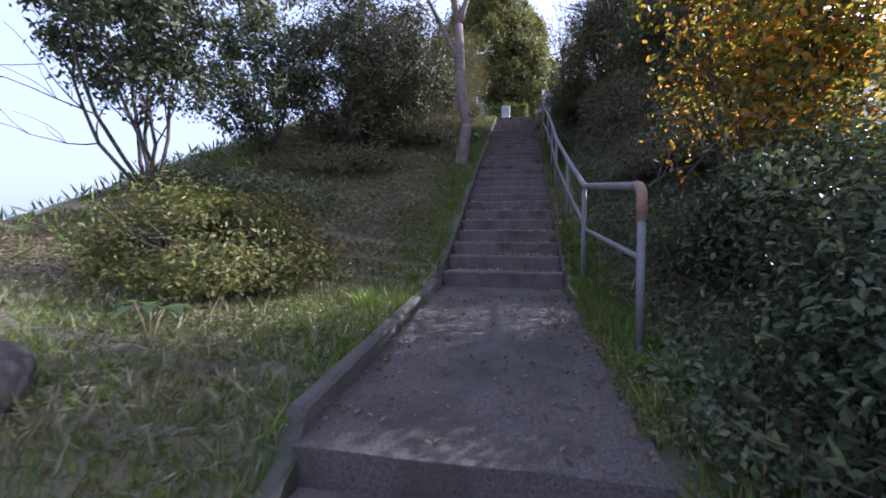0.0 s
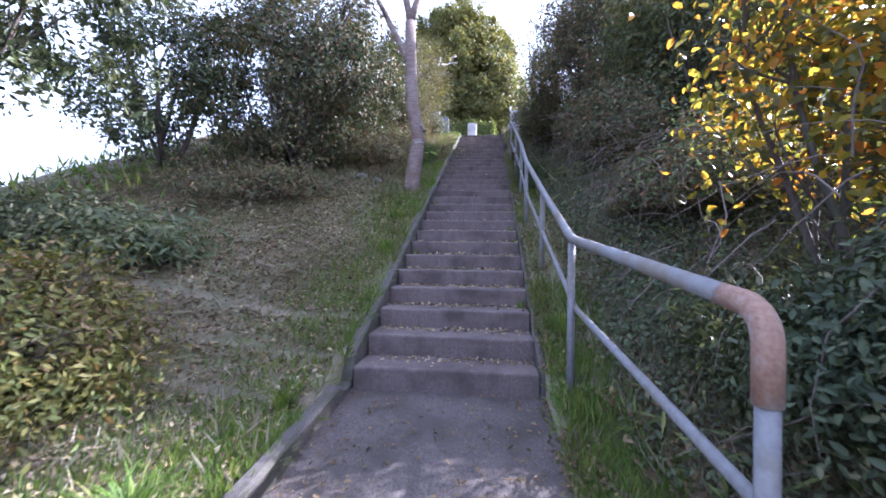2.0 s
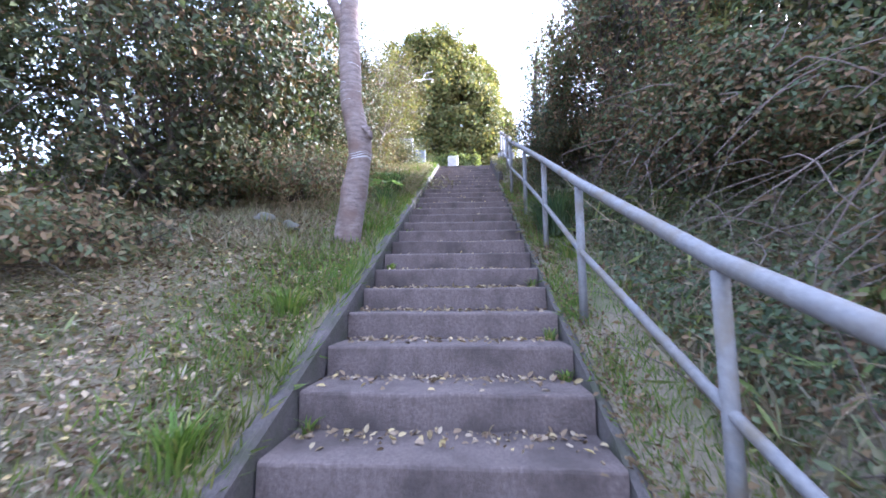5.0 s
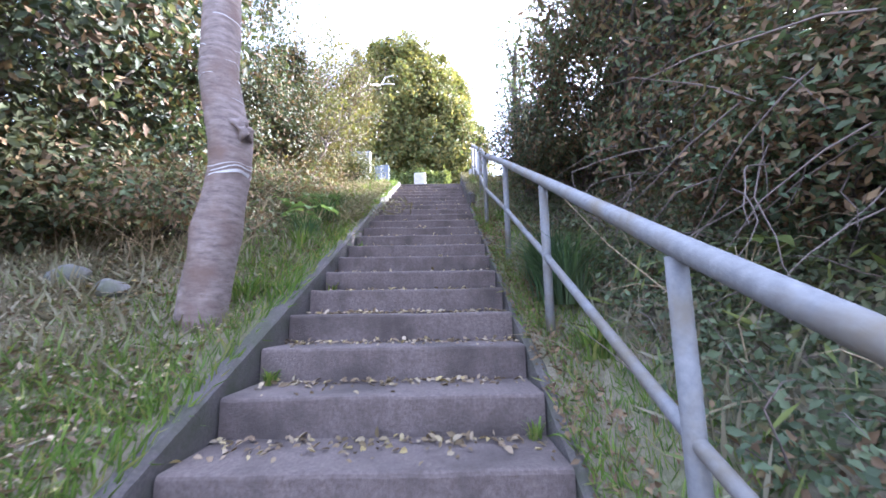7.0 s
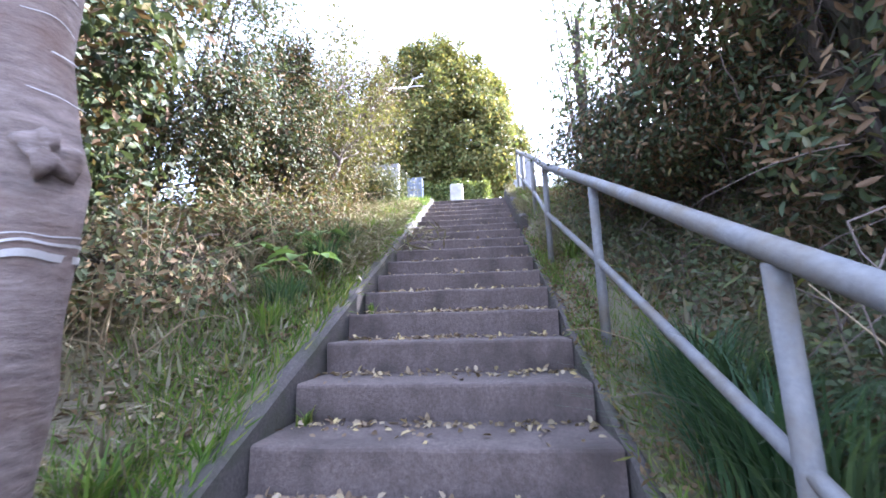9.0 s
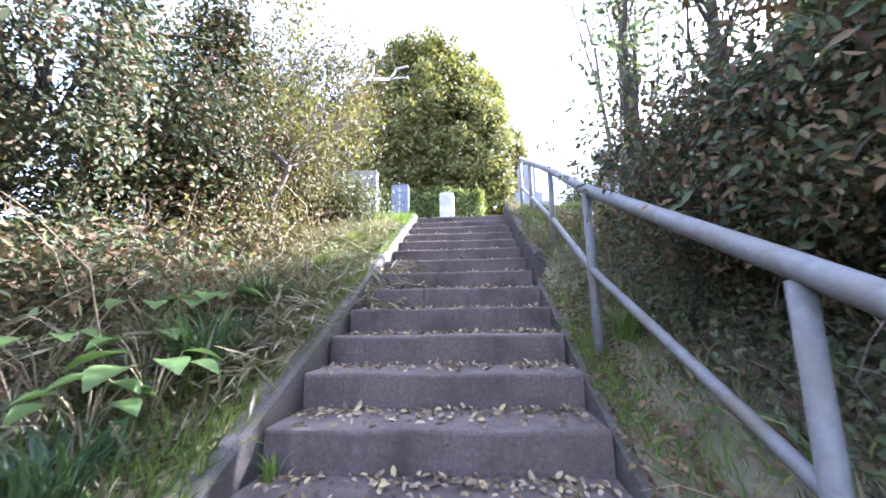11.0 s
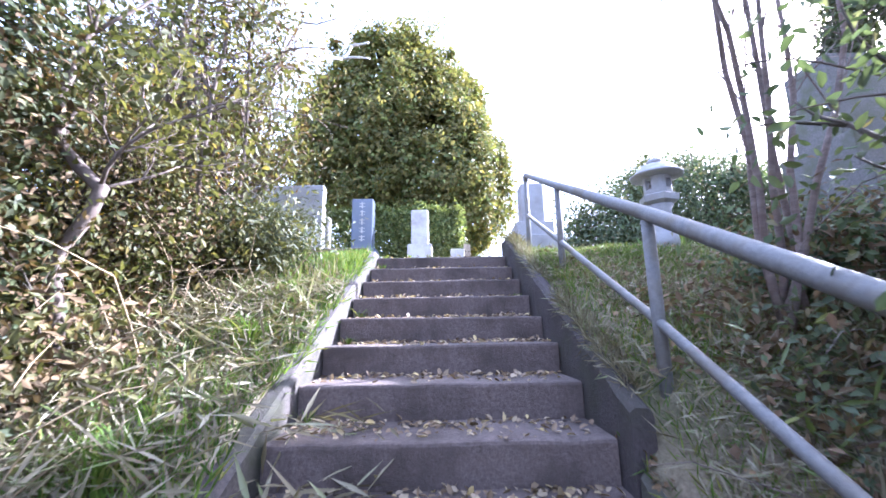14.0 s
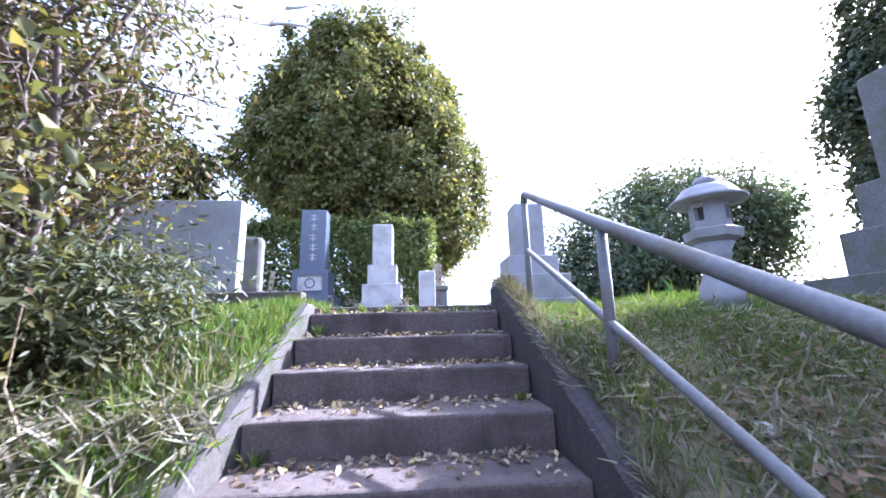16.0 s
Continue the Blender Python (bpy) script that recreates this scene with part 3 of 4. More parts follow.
# undergrowth on the left bank higher up
bush("dark_sapling", "dark conical evergreen sapling above the undergrowth", "tree", (-2.25, 8.3, 5.3), (0.62, 0.6, 1.25), 30000, 0.026, L_DARK, 6, 120, 0.16, mat2=L_BROWN, share=0.35)
bush("thin_tree", "thin sparse tree with olive and yellow leaves", "tree", (-1.98, 10.1, 6.55), (1.05, 0.9, 1.05), 13000, 0.025, L_OLIVE, 20, 110, 0.14, 1.9, 0.2, mat2=L_BROWN, share=0.4, bark=M_TWIG, fine=True)
bush("thin_tree", "thin yellow-leaved tree behind the shrubs", "tree", (-3.9, 11.6, 6.6), (1.2, 1.1, 1.3), 10000, 0.05, L_YELLOW, 6, 100, 0.16, 1.7, 0.3, mat2=L_OLIVE, share=0.5)
bush("broad_shrub", "dense olive shrub with thin dark twigs", "shrub", (-2.55, 9.3, 5.25), (0.95, 0.85, 0.85), 26000, 0.021, L_OLIVE, 22, 150, 0.16, 2.0, mat2=L_BROWN, share=0.35)
bush("broad_shrub", "low green shrub with narrow leaves by the top steps", "shrub", (-1.72, 10.3, 5.1), (0.5, 0.6, 0.34), 14000, 0.018, L_DARK, 12, 70, 0.16, 3.2, mat2=L_OLIVE, share=0.3)
bush("dark_bush", "dark leafy bush over the undergrowth", "shrub", (-3.6, 7.3, 5.0), (1.5, 1.3, 2.0), 84000, 0.027, L_DARK, 14, 240, 0.13, mat2=L_BROWN, share=0.25)
bush("undergrowth_bush", "withered brown undergrowth with green leaves", "shrub", (-2.5, 6.0, 3.0), (0.95, 0.9, 0.5), 22000, 0.026, L_BROWN, 14, 120, 0.18, 2.2, mat2=L_IVY, share=0.55)
bush("undergrowth_bush", "withered brown undergrowth with green leaves", "shrub", (-2.3, 7.4, 3.6), (0.8, 0.9, 0.5), 20000, 0.024, L_BROWN, 14, 110, 0.18, 2.2, mat2=L_IVY, share=0.5)
bush("undergrowth_bush", "dry brown undergrowth at the path's edge", "shrub", (-2.15, 8.7, 4.2), (0.65, 0.75, 0.42), 16000, 0.022, L_BROWN, 14, 90, 0.18, 2.4, mat2=L_OLIVE, share=0.5)
bush("undergrowth_bush", "tangled green and brown undergrowth under the trees", "shrub", (-3.7, 3.5, 2.0), (1.5, 0.7, 0.4), 14000, 0.03, L_BROWN, 10, 100, 0.2, 2.0, mat2=L_IVY, share=0.5)

# right bank
bush("turning_tree", "small tree with yellow and orange leaves over the bank", "tree", (2.4, -0.25, 2.25), (1.0, 0.85, 1.1), 9000, 0.042, L_YELLOW, 8, 130, 0.15, 1.6, 0.3, mat2=L_OLIVE, share=0.35, fine=True)
bush("bank_tree", "dark evergreen on the bank", "tree", (4.3, 4.6, 4.4), (1.15, 0.9, 1.35), 13000, 0.055, L_DARK, 7, 130, 0.17, mat2=L_BROWN, share=0.15)
bush("bank_tree", "tall dark evergreen with brown twigs on the bank", "tree", (2.35, 5.5, 5.1), (1.15, 1.2, 1.75), 42000, 0.027, L_IVY, 20, 210, 0.14, 2.2, 0.45, mat2=L_BROWN, share=0.55, fine=True)
bush("bank_tree", "twiggy evergreen with sky between its leaves", "tree", (3.3, 3.5, 4.3), (1.25, 1.0, 1.6), 20000, 0.036, L_IVY, 14, 150, 0.14, 2.0, 0.35, mat2=L_OLIVE, share=0.35, fine=True)
bush("bank_tree", "olive evergreen leaning over the bank", "tree", (3.0, 6.4, 6.2), (1.05, 0.8, 1.6), 11000, 0.044, L_IVY, 9, 130, 0.16, hollow=0.4, mat2=L_OLIVE, share=0.35, fine=True)
bush("bank_tree", "dark evergreen high on the bank", "tree", (4.6, -1.7, 3.2), (1.5, 1.5, 1.7), 8000, 0.06, L_DARK, 8, 160, 0.17, mat2=L_YELLOW, share=0.2)
bush("bank_bush", "dark vine-covered bush on the bank", "shrub", (2.6, 2.0, 1.8), (0.7, 0.9, 0.5), 24000, 0.025, L_IVY, 14, 130, 0.17, 2.4, mat2=L_BROWN, share=0.45, fine=True)
bush("bank_bush", "dark vine-covered bush on the bank", "shrub", (2.35, 4.2, 3.05), (0.7, 1.0, 0.55), 28000, 0.023, L_IVY, 9, 120, 0.16, 2.2, mat2=L_BROWN, share=0.5)
bush("bank_bush", "dark clipped-looking bush over the handrail", "shrub", (1.95, 6.9, 4.22), (0.85, 1.1, 0.48), 40000, 0.021, L_DARK, 9, 170, 0.15, mat2=L_BROWN, share=0.4, fine=True)
bush("bank_bush", "dark bush at the end of the bank", "shrub", (2.75, 8.2, 4.5), (0.6, 0.7, 0.42), 14000, 0.03, L_DARK, 9, 110, 0.15, mat2=L_BROWN, share=0.45)
bush("bank_bush", "dark leafy bush low on the bank", "shrub", (2.25, -1.2, 0.65), (0.7, 1.3, 0.55), 34000, 0.026, L_DARK, 9, 150, 0.15, mat2=L_DARK, share=0.4, fine=True)
bush("bank_bush", "dark leafy bush low on the bank", "shrub", (1.9, -3.0, 0.1), (0.6, 0.9, 0.5), 26000, 0.026, L_DARK, 9, 120, 0.15, mat2=L_DARK, share=0.4, fine=True)

# leaves of vines over the bank
def bank_density(x, y):
    return (1 - smooth01(7.6, 9.2, y)) * smooth01(1.05 - 0.25 * (1 - smooth01(-2.0, -1.2, y)), 1.45 - 0.35 * (1 - smooth01(-2.0, -1.2, y)), x) * (1 - smooth01(3.3, 4.6, x)) * smooth01(-5, -3.8, y) * (0.35 + 0.65 * patch(x, y, 1.6, 2.0))


p = scatter(230000, 0.8, 4.6, -5, 9.2, bank_density)
p[:, 2] += RNG.uniform(0.0, 0.22, len(p))
stuff(leaves("vine_cover", p, 0.025, L_IVY, None, "", 1.8, np.tile([-0.45, -0.2, 0.8], (len(p), 1)), 0.7), "dark ivy and vine leaves covering the bank", "ivy")
p = scatter(40000, 1.0, 3.4, -5, 9.2, lambda x, y: patch(x, y, 1.9, 5.0) * smooth01(1.0, 1.3, x))
p[:, 2] += RNG.uniform(0.0, 0.15, len(p))
stuff(leaves("bank_litter", p, 0.026, L_BROWN, None, "", 2.2, np.tile([-0.4, -0.2, 0.8], (len(p), 1)), 0.7), "withered leaves caught among the vines", "dead leaves")

# grass
def turf(name, n, box, h, mat, dens, label, long=15.0, lean=0.55):
    p = scatter(n, *box, dens)
    p[:, 2] -= 0.01
    stuff(leaves(name, p, h / long, mat, None, "", long, None, lean, 0.0, 0.3, np.tile([0, 0, 1.0], (len(p), 1))), label, "grass")


def edge_left(x, y):
    return smooth01(-1.9, -0.95, x) * (0.3 + 0.7 * patch(x, y, 2.3, 1.0))


turf("kerb_grass", 85000, (-2.3, -0.775, -5, 11.6), 0.11, L_GRASS, edge_left, "fresh green grass along the kerb")
turf("slope_grass", 95000, (-8, -0.9, -5, 6), 0.06, L_STRAW, lambda x, y: (0.25 + 0.75 * patch(x, y, 1.2, 3.0)) * (0.3 + 0.7 * smooth01(-1.2, 0.2, y)) * smooth01(-8, -5.5, x), "short dry straw-coloured grass on the slope", 9.0, 1.3)
turf("lower_grass", 30000, (-4.2, -0.78, -5, -0.2), 0.105, L_GRASS, lambda x, y: (0.25 + 0.75 * patch(x, y, 1.8, 0.4)) * smooth01(-4.2, -2.6, x) * smooth01(-5, -4, y), "green grass on the lower slope")
turf("lower_straw", 9000, (-4.2, -0.78, -5, -0.2), 0.16, L_STRAW, lambda x, y: patch(x, y, 2.6, 5.1) * smooth01(-4.2, -2.6, x), "dry stalks in the lower grass", 13.0, 0.9)
turf("slope_green_grass", 90000, (-6, -0.9, -5, 6.5), 0.065, L_GRASS, lambda x, y: patch(x, y, 1.1, 8.0) ** 2 * 0.7 + 0.7 * smooth01(1.0, 2.4, y) * patch(x, y, 1.7, 4.4), "green grass in patches on the slope")
turf("rail_grass", 36000, (0.8, 1.5, -2.5, 9), 0.08, L_GRASS, lambda x, y: (0.15 + 0.85 * patch(x, y, 2.0, 4.0)) * (1 - smooth01(1.1, 1.5, x)), "green grass at the foot of the handrail")
turf("post_grass", 9000, (0.76, 1.3, -1.9, 1.6), 0.13, L_GRASS, lambda x, y: 0.3 + 0.7 * patch(x, y, 2.2, 0.6), "lush green grass round the first posts")
turf("lower_bank_grass", 9000, (0.82, 2.3, -4.9, -2.2), 0.15, L_GRASS, lambda x, y: 0.35 + 0.65 * patch(x, y, 1.9, 3.3), "rough green grass beside the landing")
turf("bank_dry_grass", 50000, (1.15, 3.9, -3, 8.8), 0.2, L_STRAW, lambda x, y: 0.7 * patch(x, y, 1.4, 1.2), "pale dry grass among the vines on the bank", 14.0, 0.9)
turf("upper_grass", 110000, (0.80, 7, 8.3, 15), 0.085, L_GRASS, lambda x, y: smooth01(8.2, 9.4, y) * (1 - smooth01(5, 7, x)) * (0.4 + 0.6 * patch(x, y, 1.7, 6.0)), "bright grass on the mound by the lantern")
turf("mound_grass", 26000, (0.82, 3.4, 9.1, 11.6), 0.085, L_GRASS, lambda x, y: (0.3 + 0.7 * patch(x, y, 2.1, 5.2)) * smooth01(9.1, 10.0, y), "fresh grass on the bank above the side wall")
turf("upper_left_grass", 50000, (-4, -0.87, 9.5, 13.2), 0.12, L_GRASS, lambda x, y: 0.3 + 0.7 * patch(x, y, 1.7, 2.5), "bright grass at the top of the steps")
turf("bank_straw", 24000, (-3.2, -0.9, 4.0, 10.5), 0.15, L_STRAW, lambda x, y: patch(x, y, 1.5, 9.0), "dry bamboo grass beside the steps", 11.0, 1.4)

def outer(x, y):
    return np.clip(smooth01(4.0, 6.0, np.abs(x)) + smooth01(10, 13, y) * smooth01(1.2, 3.5, np.abs(x)) + smooth01(15.5, 17, y) + 1 - smooth01(-6, -4.6, y), 0, 1) * smooth01(0.9, 1.3, np.abs(x)) * (0.35 + 0.65 * patch(x, y, 0.9, 2.2))


turf("meadow_grass", 60000, (-13, 13, -9, 22), 0.26, L_GRASS, outer, "rough grass on the hill around", 7.0, 0.8)

# fallen leaves
p = scatter(90000, -7, -0.85, -4.5, 10.5, lambda x, y: (0.15 + 0.85 * patch(x, y, 1.0, 5.5)) * (0.35 + 0.65 * smooth01(-1.2, 0.2, y)))
p[:, 2] += 0.03
stuff(leaves("slope_litter", p, 0.028, L_BROWN, None, "", 1.5, np.tile([0, 0, 1.0], (len(p), 1)), 0.35), "fallen brown leaves over the slope", "dead leaves")


p = scatter(85000, -6.5, -0.85, -3.0, 6.5, lambda x, y: 0.2 + 0.8 * patch(x, y, 1.4, 2.9))
p[:, 2] += RNG.uniform(0.01, 0.05, len(p))
stuff(leaves("grass_clippings", p, 0.009, L_STRAW, None, "", 11.0, np.tile([0, 0, 1.0], (len(p), 1)), 0.3), "pale cut grass lying over the slope", "cut grass")
p = scatter(48000, -6.0, -0.85, -2.0, 5.5, lambda x, y: 0.2 + 0.8 * patch(x, y, 1.3, 0.7))
p[:, 2] += 0.04
stuff(leaves("pale_litter", p, 0.022, L_LITTER, None, "", 1.6, np.tile([0, 0, 1.0], (len(p), 1)), 0.4), "pale dead leaves scattered over the slope", "dead leaves")
p = scatter(42000, 0.80, 3.6, 7.4, 10.9, lambda x, y: (0.25 + 0.75 * patch(x, y, 1.9, 4.1)) * (1 - 0.6 * smooth01(9.6, 10.8, y)))
p[:, 2] += RNG.uniform(0.01, 0.06, len(p))
stuff(leaves("bank_clippings", p, 0.008, L_STRAW, None, "", 13.0, np.tile([-0.1, -0.2, 1.0], (len(p), 1)), 0.45), "dry cut grass lying on the upper bank", "cut grass")
q = np.stack([RNG.uniform(0.74, 0.84, 5000), RNG.uniform(8.5, 11.4, 5000), np.zeros(5000)], 1)
q[:, 2] = climb(q[:, 1]) + 0.185
q = q[RNG.uniform(0, 1, 5000) < patch(q[:, 0] * 0.3, q[:, 1], 3.1, 0.9)]
stuff(leaves("wall_fringe", q, 0.007, L_STRAW, None, "", 13.0, None, 0.8, 0.0, 0.3, np.tile([-0.35, -0.3, 0.35], (len(q), 1))), "dry grass hanging over the side wall", "grass")
p = scatter(3200, 0.85, 3.2, 6.5, 10.4, lambda x, y: 0.15 + 0.85 * patch(x, y, 1.6, 7.7))
p[:, 2] += RNG.uniform(0.03, 0.09, len(p))
stuff(leaves("upper_bank_litter", p, 0.027, L_BROWN, None, "", 1.5, np.tile([-0.3, -0.2, 1.0], (len(p), 1)), 0.4), "dry brown leaves lying in the grass beside the rail", "dead leaves")

n = 9000
q = np.stack([RNG.uniform(-0.86, -0.745, n), RNG.uniform(-4.5, 11.2, n), np.zeros(n)], 1)
q = q[RNG.uniform(0, 1, n) < patch(q[:, 0] * 0.3, q[:, 1], 2.4, 3.7) ** 1.5]
q[:, 2] = climb(q[:, 1]) + 0.03
stuff(leaves("kerb_fringe", q, 0.009, L_GRASS, None, "", 13.0, None, 0.6, 0.0, 0.3, np.tile([0.35, 0, 0.9], (len(q), 1))), "grass hanging over the kerb", "grass")


n = 9000
q = np.stack([RNG.uniform(0.72, 0.86, n), RNG.uniform(-2.6, 8.6, n), np.zeros(n)], 1)
q = q[RNG.uniform(0, 1, n) < patch(q[:, 0] * 0.3, q[:, 1], 2.9, 1.7) ** 1.2]
q[:, 2] = climb(q[:, 1]) - 0.015
stuff(leaves("kerb_fringe", q, 0.007, L_GRASS, None, "", 10.0, None, 0.7, 0.0, 0.3, np.tile([-0.3, 0, 0.9], (len(q), 1))), "grass and weeds growing over the buried kerb", "grass")
q = np.stack([RNG.uniform(0.70, 0.95, 5000), RNG.uniform(-2.6, 8.6, 5000), np.zeros(5000)], 1)
q[:, 2] = climb(q[:, 1]) + RNG.uniform(0.0, 0.03, 5000)
stuff(leaves("kerb_litter", q, 0.016, L_BROWN, None, "", 2.0, np.tile([0, -0.2, 1.0], (5000, 1)), 0.6), "dead leaves caught along the buried kerb", "dead leaves")


def tread_litter():
    out = []
    for k in range(1, STEPS + 1):
        n = 150
        x = RNG.uniform(-0.67, 0.67, n)
        y = RUN * k + RUN - np.abs(RNG.normal(0, 0.085, n)) - 0.02
        if k == STEPS:
            y = RUN * k + RNG.uniform(0.02, 0.5, n)
        out.append(np.stack([x, y, np.full(n, RISE * k + 0.008)], 1))
        m = 16 if k < 17 else 90
        out.append(np.stack([RNG.uniform(-0.67, 0.67, m), RUN * k + RNG.uniform(0.03, 0.34, m), np.full(m, RISE * k + 0.008)], 1))
    return np.concatenate(out)


p = tread_litter()
stuff(leaves("step_litter", p, 0.023, L_LITTER, None, "", 1.6, np.tile([0, -0.1, 1.0], (len(p), 1)), 0.45, fine=True), "small dead leaves lying on the steps", "dead leaves")
n = 5200
x, y = RNG.uniform(-0.69, 0.72, n), RNG.uniform(LAND_Y + 0.05, 0.35, n)
p = np.stack([x, y, climb(y) + 0.016], 1)[np.abs(x) > RNG.uniform(-0.15, 0.85, n) ** 1.0]
k = len(p) // 5
stuff(leaves("landing_crumbs", p[k:], 0.009, L_BROWN, None, "", 1.6, np.tile([0, 0, 1.0], (len(p) - k, 1)), 0.4), "crumbled brown leaf mould on the landing", "leaf mould")
stuff(leaves("landing_litter", p[:k], 0.02, L_BROWN, None, "", 1.7, np.tile([0, 0, 1.0], (k, 1)), 0.4, fine=True), "small brown dead leaves on the landing", "dead leaves")


# ---------------------------------------------------------------- stems, tufts and broad leaves
def stems(name, n, box, length, r, mat, label, out=(0, 0, 1), lean=0.8, dens=None):
    b = Bunch()
    p = scatter(n, *box, dens)
    for x, y, z in p:
        d = Vector((out[0] + random.gauss(0, lean), out[1] + random.gauss(0, lean), abs(out[2] + random.gauss(0, 0.4)))).normalized()
        L = length * random.uniform(0.4, 1.3)
        a = Vector((x, y, z - 0.03))
        m = a + d * L * 0.55
        e = m + (d + Vector((random.gauss(0, 0.4), random.gauss(0, 0.4), -random.uniform(0, 0.9)))).normalized() * L * 0.5
        rr = r * random.uniform(0.6, 1.3)
        b.add(*tube([a, a.lerp(m, 0.5) + Vector((0, 0, 0.02)), m, m.lerp(e, 0.55) + Vector((0, 0, 0.03)), e], [rr, rr * 0.9, rr * 0.75, rr * 0.6, rr * 0.35], 4, False))
    return stuff(b.make(name, mat, None, ""), label, "stems")


stems("bank_stems", 800, (1.15, 3.6, -4.5, 8.6), 0.6, 0.0035, M_TWIG, "thin dead vine stems over the bank", (-0.5, -0.1, 0.5), 0.7)
stems("bank_dry_stems", 160, (1.1, 2.6, -2, 8.8), 0.5, 0.004, M_STEM, "pale dry stems on the bank", (-0.6, -0.1, 0.5), 0.7)
stems("undergrowth_stems", 420, (-3.2, -1.25, 5.2, 10.2), 0.75, 0.004, M_STEM, "dry upright stems in the undergrowth", (0, 0, 0.9), 0.55)
stems("slope_stems", 260, (-6, -1.0, -4.5, 4.5), 0.32, 0.003, M_STEM, "dry stalks lying on the slope", (0, 0, 0.5), 0.9)

# long dry bamboo-grass blades beside and over the steps
p = scatter(15000, -2.8, -0.75, 6.6, 9.9, lambda x, y: 0.25 + 0.75 * patch(x, y, 2.1, 7.0))
p[:, 2] = np.where(p[:, 0] > -0.86, climb(p[:, 1]) + 0.1, p[:, 2]) + RNG.uniform(0.02, 0.16, len(p))
stuff(leaves("bamboo_grass", p, 0.013, L_STRAW, None, "", 13.0, np.tile([0, 0, 1.0], (len(p), 1)), 0.6, 0.4), "cut silvery bamboo-grass leaves lying beside the steps", "grass")
q = np.stack([RNG.uniform(-0.72, -0.2, 260), RNG.uniform(7.85, 8.75, 260), np.zeros(260)], 1)
q = q[RNG.uniform(0, 0.6, 260) < -q[:, 0] - 0.1]
q[:, 2] = np.floor(q[:, 1] / RUN) * RISE + 0.02 + RNG.uniform(0, 0.05, len(q))
stuff(leaves("cut_bamboo_leaves", q, 0.018, L_STRAW, None, "", 11.0, np.tile([0, 0, 1.0], (len(q), 1)), 0.4, 0.1), "cut pale bamboo leaves lying over the steps", "leaves")
p = scatter(5000, -4.5, -1.6, -0.3, 3.6, lambda x, y: patch(x, y, 1.5, 1.5) ** 2)
p[:, 2] += RNG.uniform(0.02, 0.3, len(p))
stuff(leaves("bamboo_grass", p, 0.014, L_STRAW, None, "", 9.0, np.tile([0, 0, 1.0], (len(p), 1)), 0.7, 0.3), "dry bamboo grass on the slope", "grass")
p = scatter(7000, 1.1, 3.0, -3, 8.5, lambda x, y: patch(x, y, 1.9, 3.3) ** 2)
p[:, 2] += RNG.uniform(0.02, 0.25, len(p))
stuff(leaves("bamboo_grass", p, 0.018, L_HEDGE, None, "", 9.0, np.tile([-0.4, 0, 0.8], (len(p), 1)), 0.7, 0.5), "green bamboo grass hanging on the bank", "grass")


def blade_tuft(name, label, x, y, n, h, spread, mat, z=None):
    """A tuft of long arching blades from one foot."""
    t = thing(name, label, "grass tuft", "", (x, y, float(ground(x, y)) - 0.02 if z is None else z - 0.01))
    vs, fs = [], []
    for _ in range(n):
        a = random.uniform(0, 6.283)
        r0 = random.uniform(0, spread * 0.4)
        base = Vector((math.cos(a) * r0, math.sin(a) * r0 * 1.6, 0))
        a2 = a + random.gauss(0, 0.6)
        d = Vector((math.cos(a2), math.sin(a2), 0))
        side = Vector((-d.y, d.x, 0)) * random.uniform(0.005, 0.010)
        H, S = h * random.uniform(0.6, 1.1), spread * random.uniform(0.2, 1.0)
        o = len(vs)
        for i in range(5):
            u = i / 4
            q = base + d * S * u * u + Vector((0, 0, H * (1.25 * u - 0.42 * u * u * (1 + S))))
            w = side * (1 - u * 0.85)
            vs += [q - w, q + w]
        fs += [(o + 2 * i, o + 2 * i + 1, o + 2 * i + 3, o + 2 * i + 2) for i in range(4)]
    obj("foliage", vs, fs, mat, t)
    return t


# vines that hang over the bank
b = Bunch()
for _ in range(260):
    x, y = random.uniform(1.5, 2.5), random.uniform(-1.5, 8.2)
    z = float(ground(x, y)) + random.uniform(0.4, 1.5)
    q = [Vector((x, y, z))]
    d = Vector((random.gauss(-0.4, 0.4), random.gauss(0, 0.7), random.gauss(-0.1, 0.4)))
    for i in range(5):
        d = (d + Vector((random.gauss(-0.05, 0.25), random.gauss(0, 0.25), -0.18))).normalized()
        q.append(q[-1] + d * random.uniform(0.08, 0.2))
        if q[-1].x < 1.05:
            q[-1].x = 1.05
        q[-1].z = max(q[-1].z, float(ground(q[-1].x, q[-1].y)) + 0.01)
    b.add(*tube(q, [0.004, 0.004, 0.0035, 0.003, 0.002, 0.0015], 4, False))
stuff(b.make("hanging_vines", M_TWIG), "tangled brown vine stems hanging on the bank", "vines")

L_TUFT = leaf_material("tuft_blades", [(0.0, (0.025, 0.065, 0.035)), (0.6, (0.045, 0.10, 0.05)), (1.0, (0.08, 0.14, 0.06))], 0.4, 0.35)
blade_tuft("lily_tuft", "dark green tuft of long strap leaves under the handrail", 1.05, 4.98, 340, 0.60, 0.46, L_TUFT)
blade_tuft("lily_tuft", "dark green tuft of long strap leaves under the handrail", 1.08, 5.38, 220, 0.5, 0.4, L_TUFT)
blade_tuft("lily_tuft", "green tuft of strap leaves beside the kerb", -1.1, 6.9, 200, 0.42, 0.35, L_TUFT)
blade_tuft("lily_tuft", "green tuft of strap leaves beside the kerb", -1.08, 6.2, 140, 0.34, 0.3, L_TUFT)
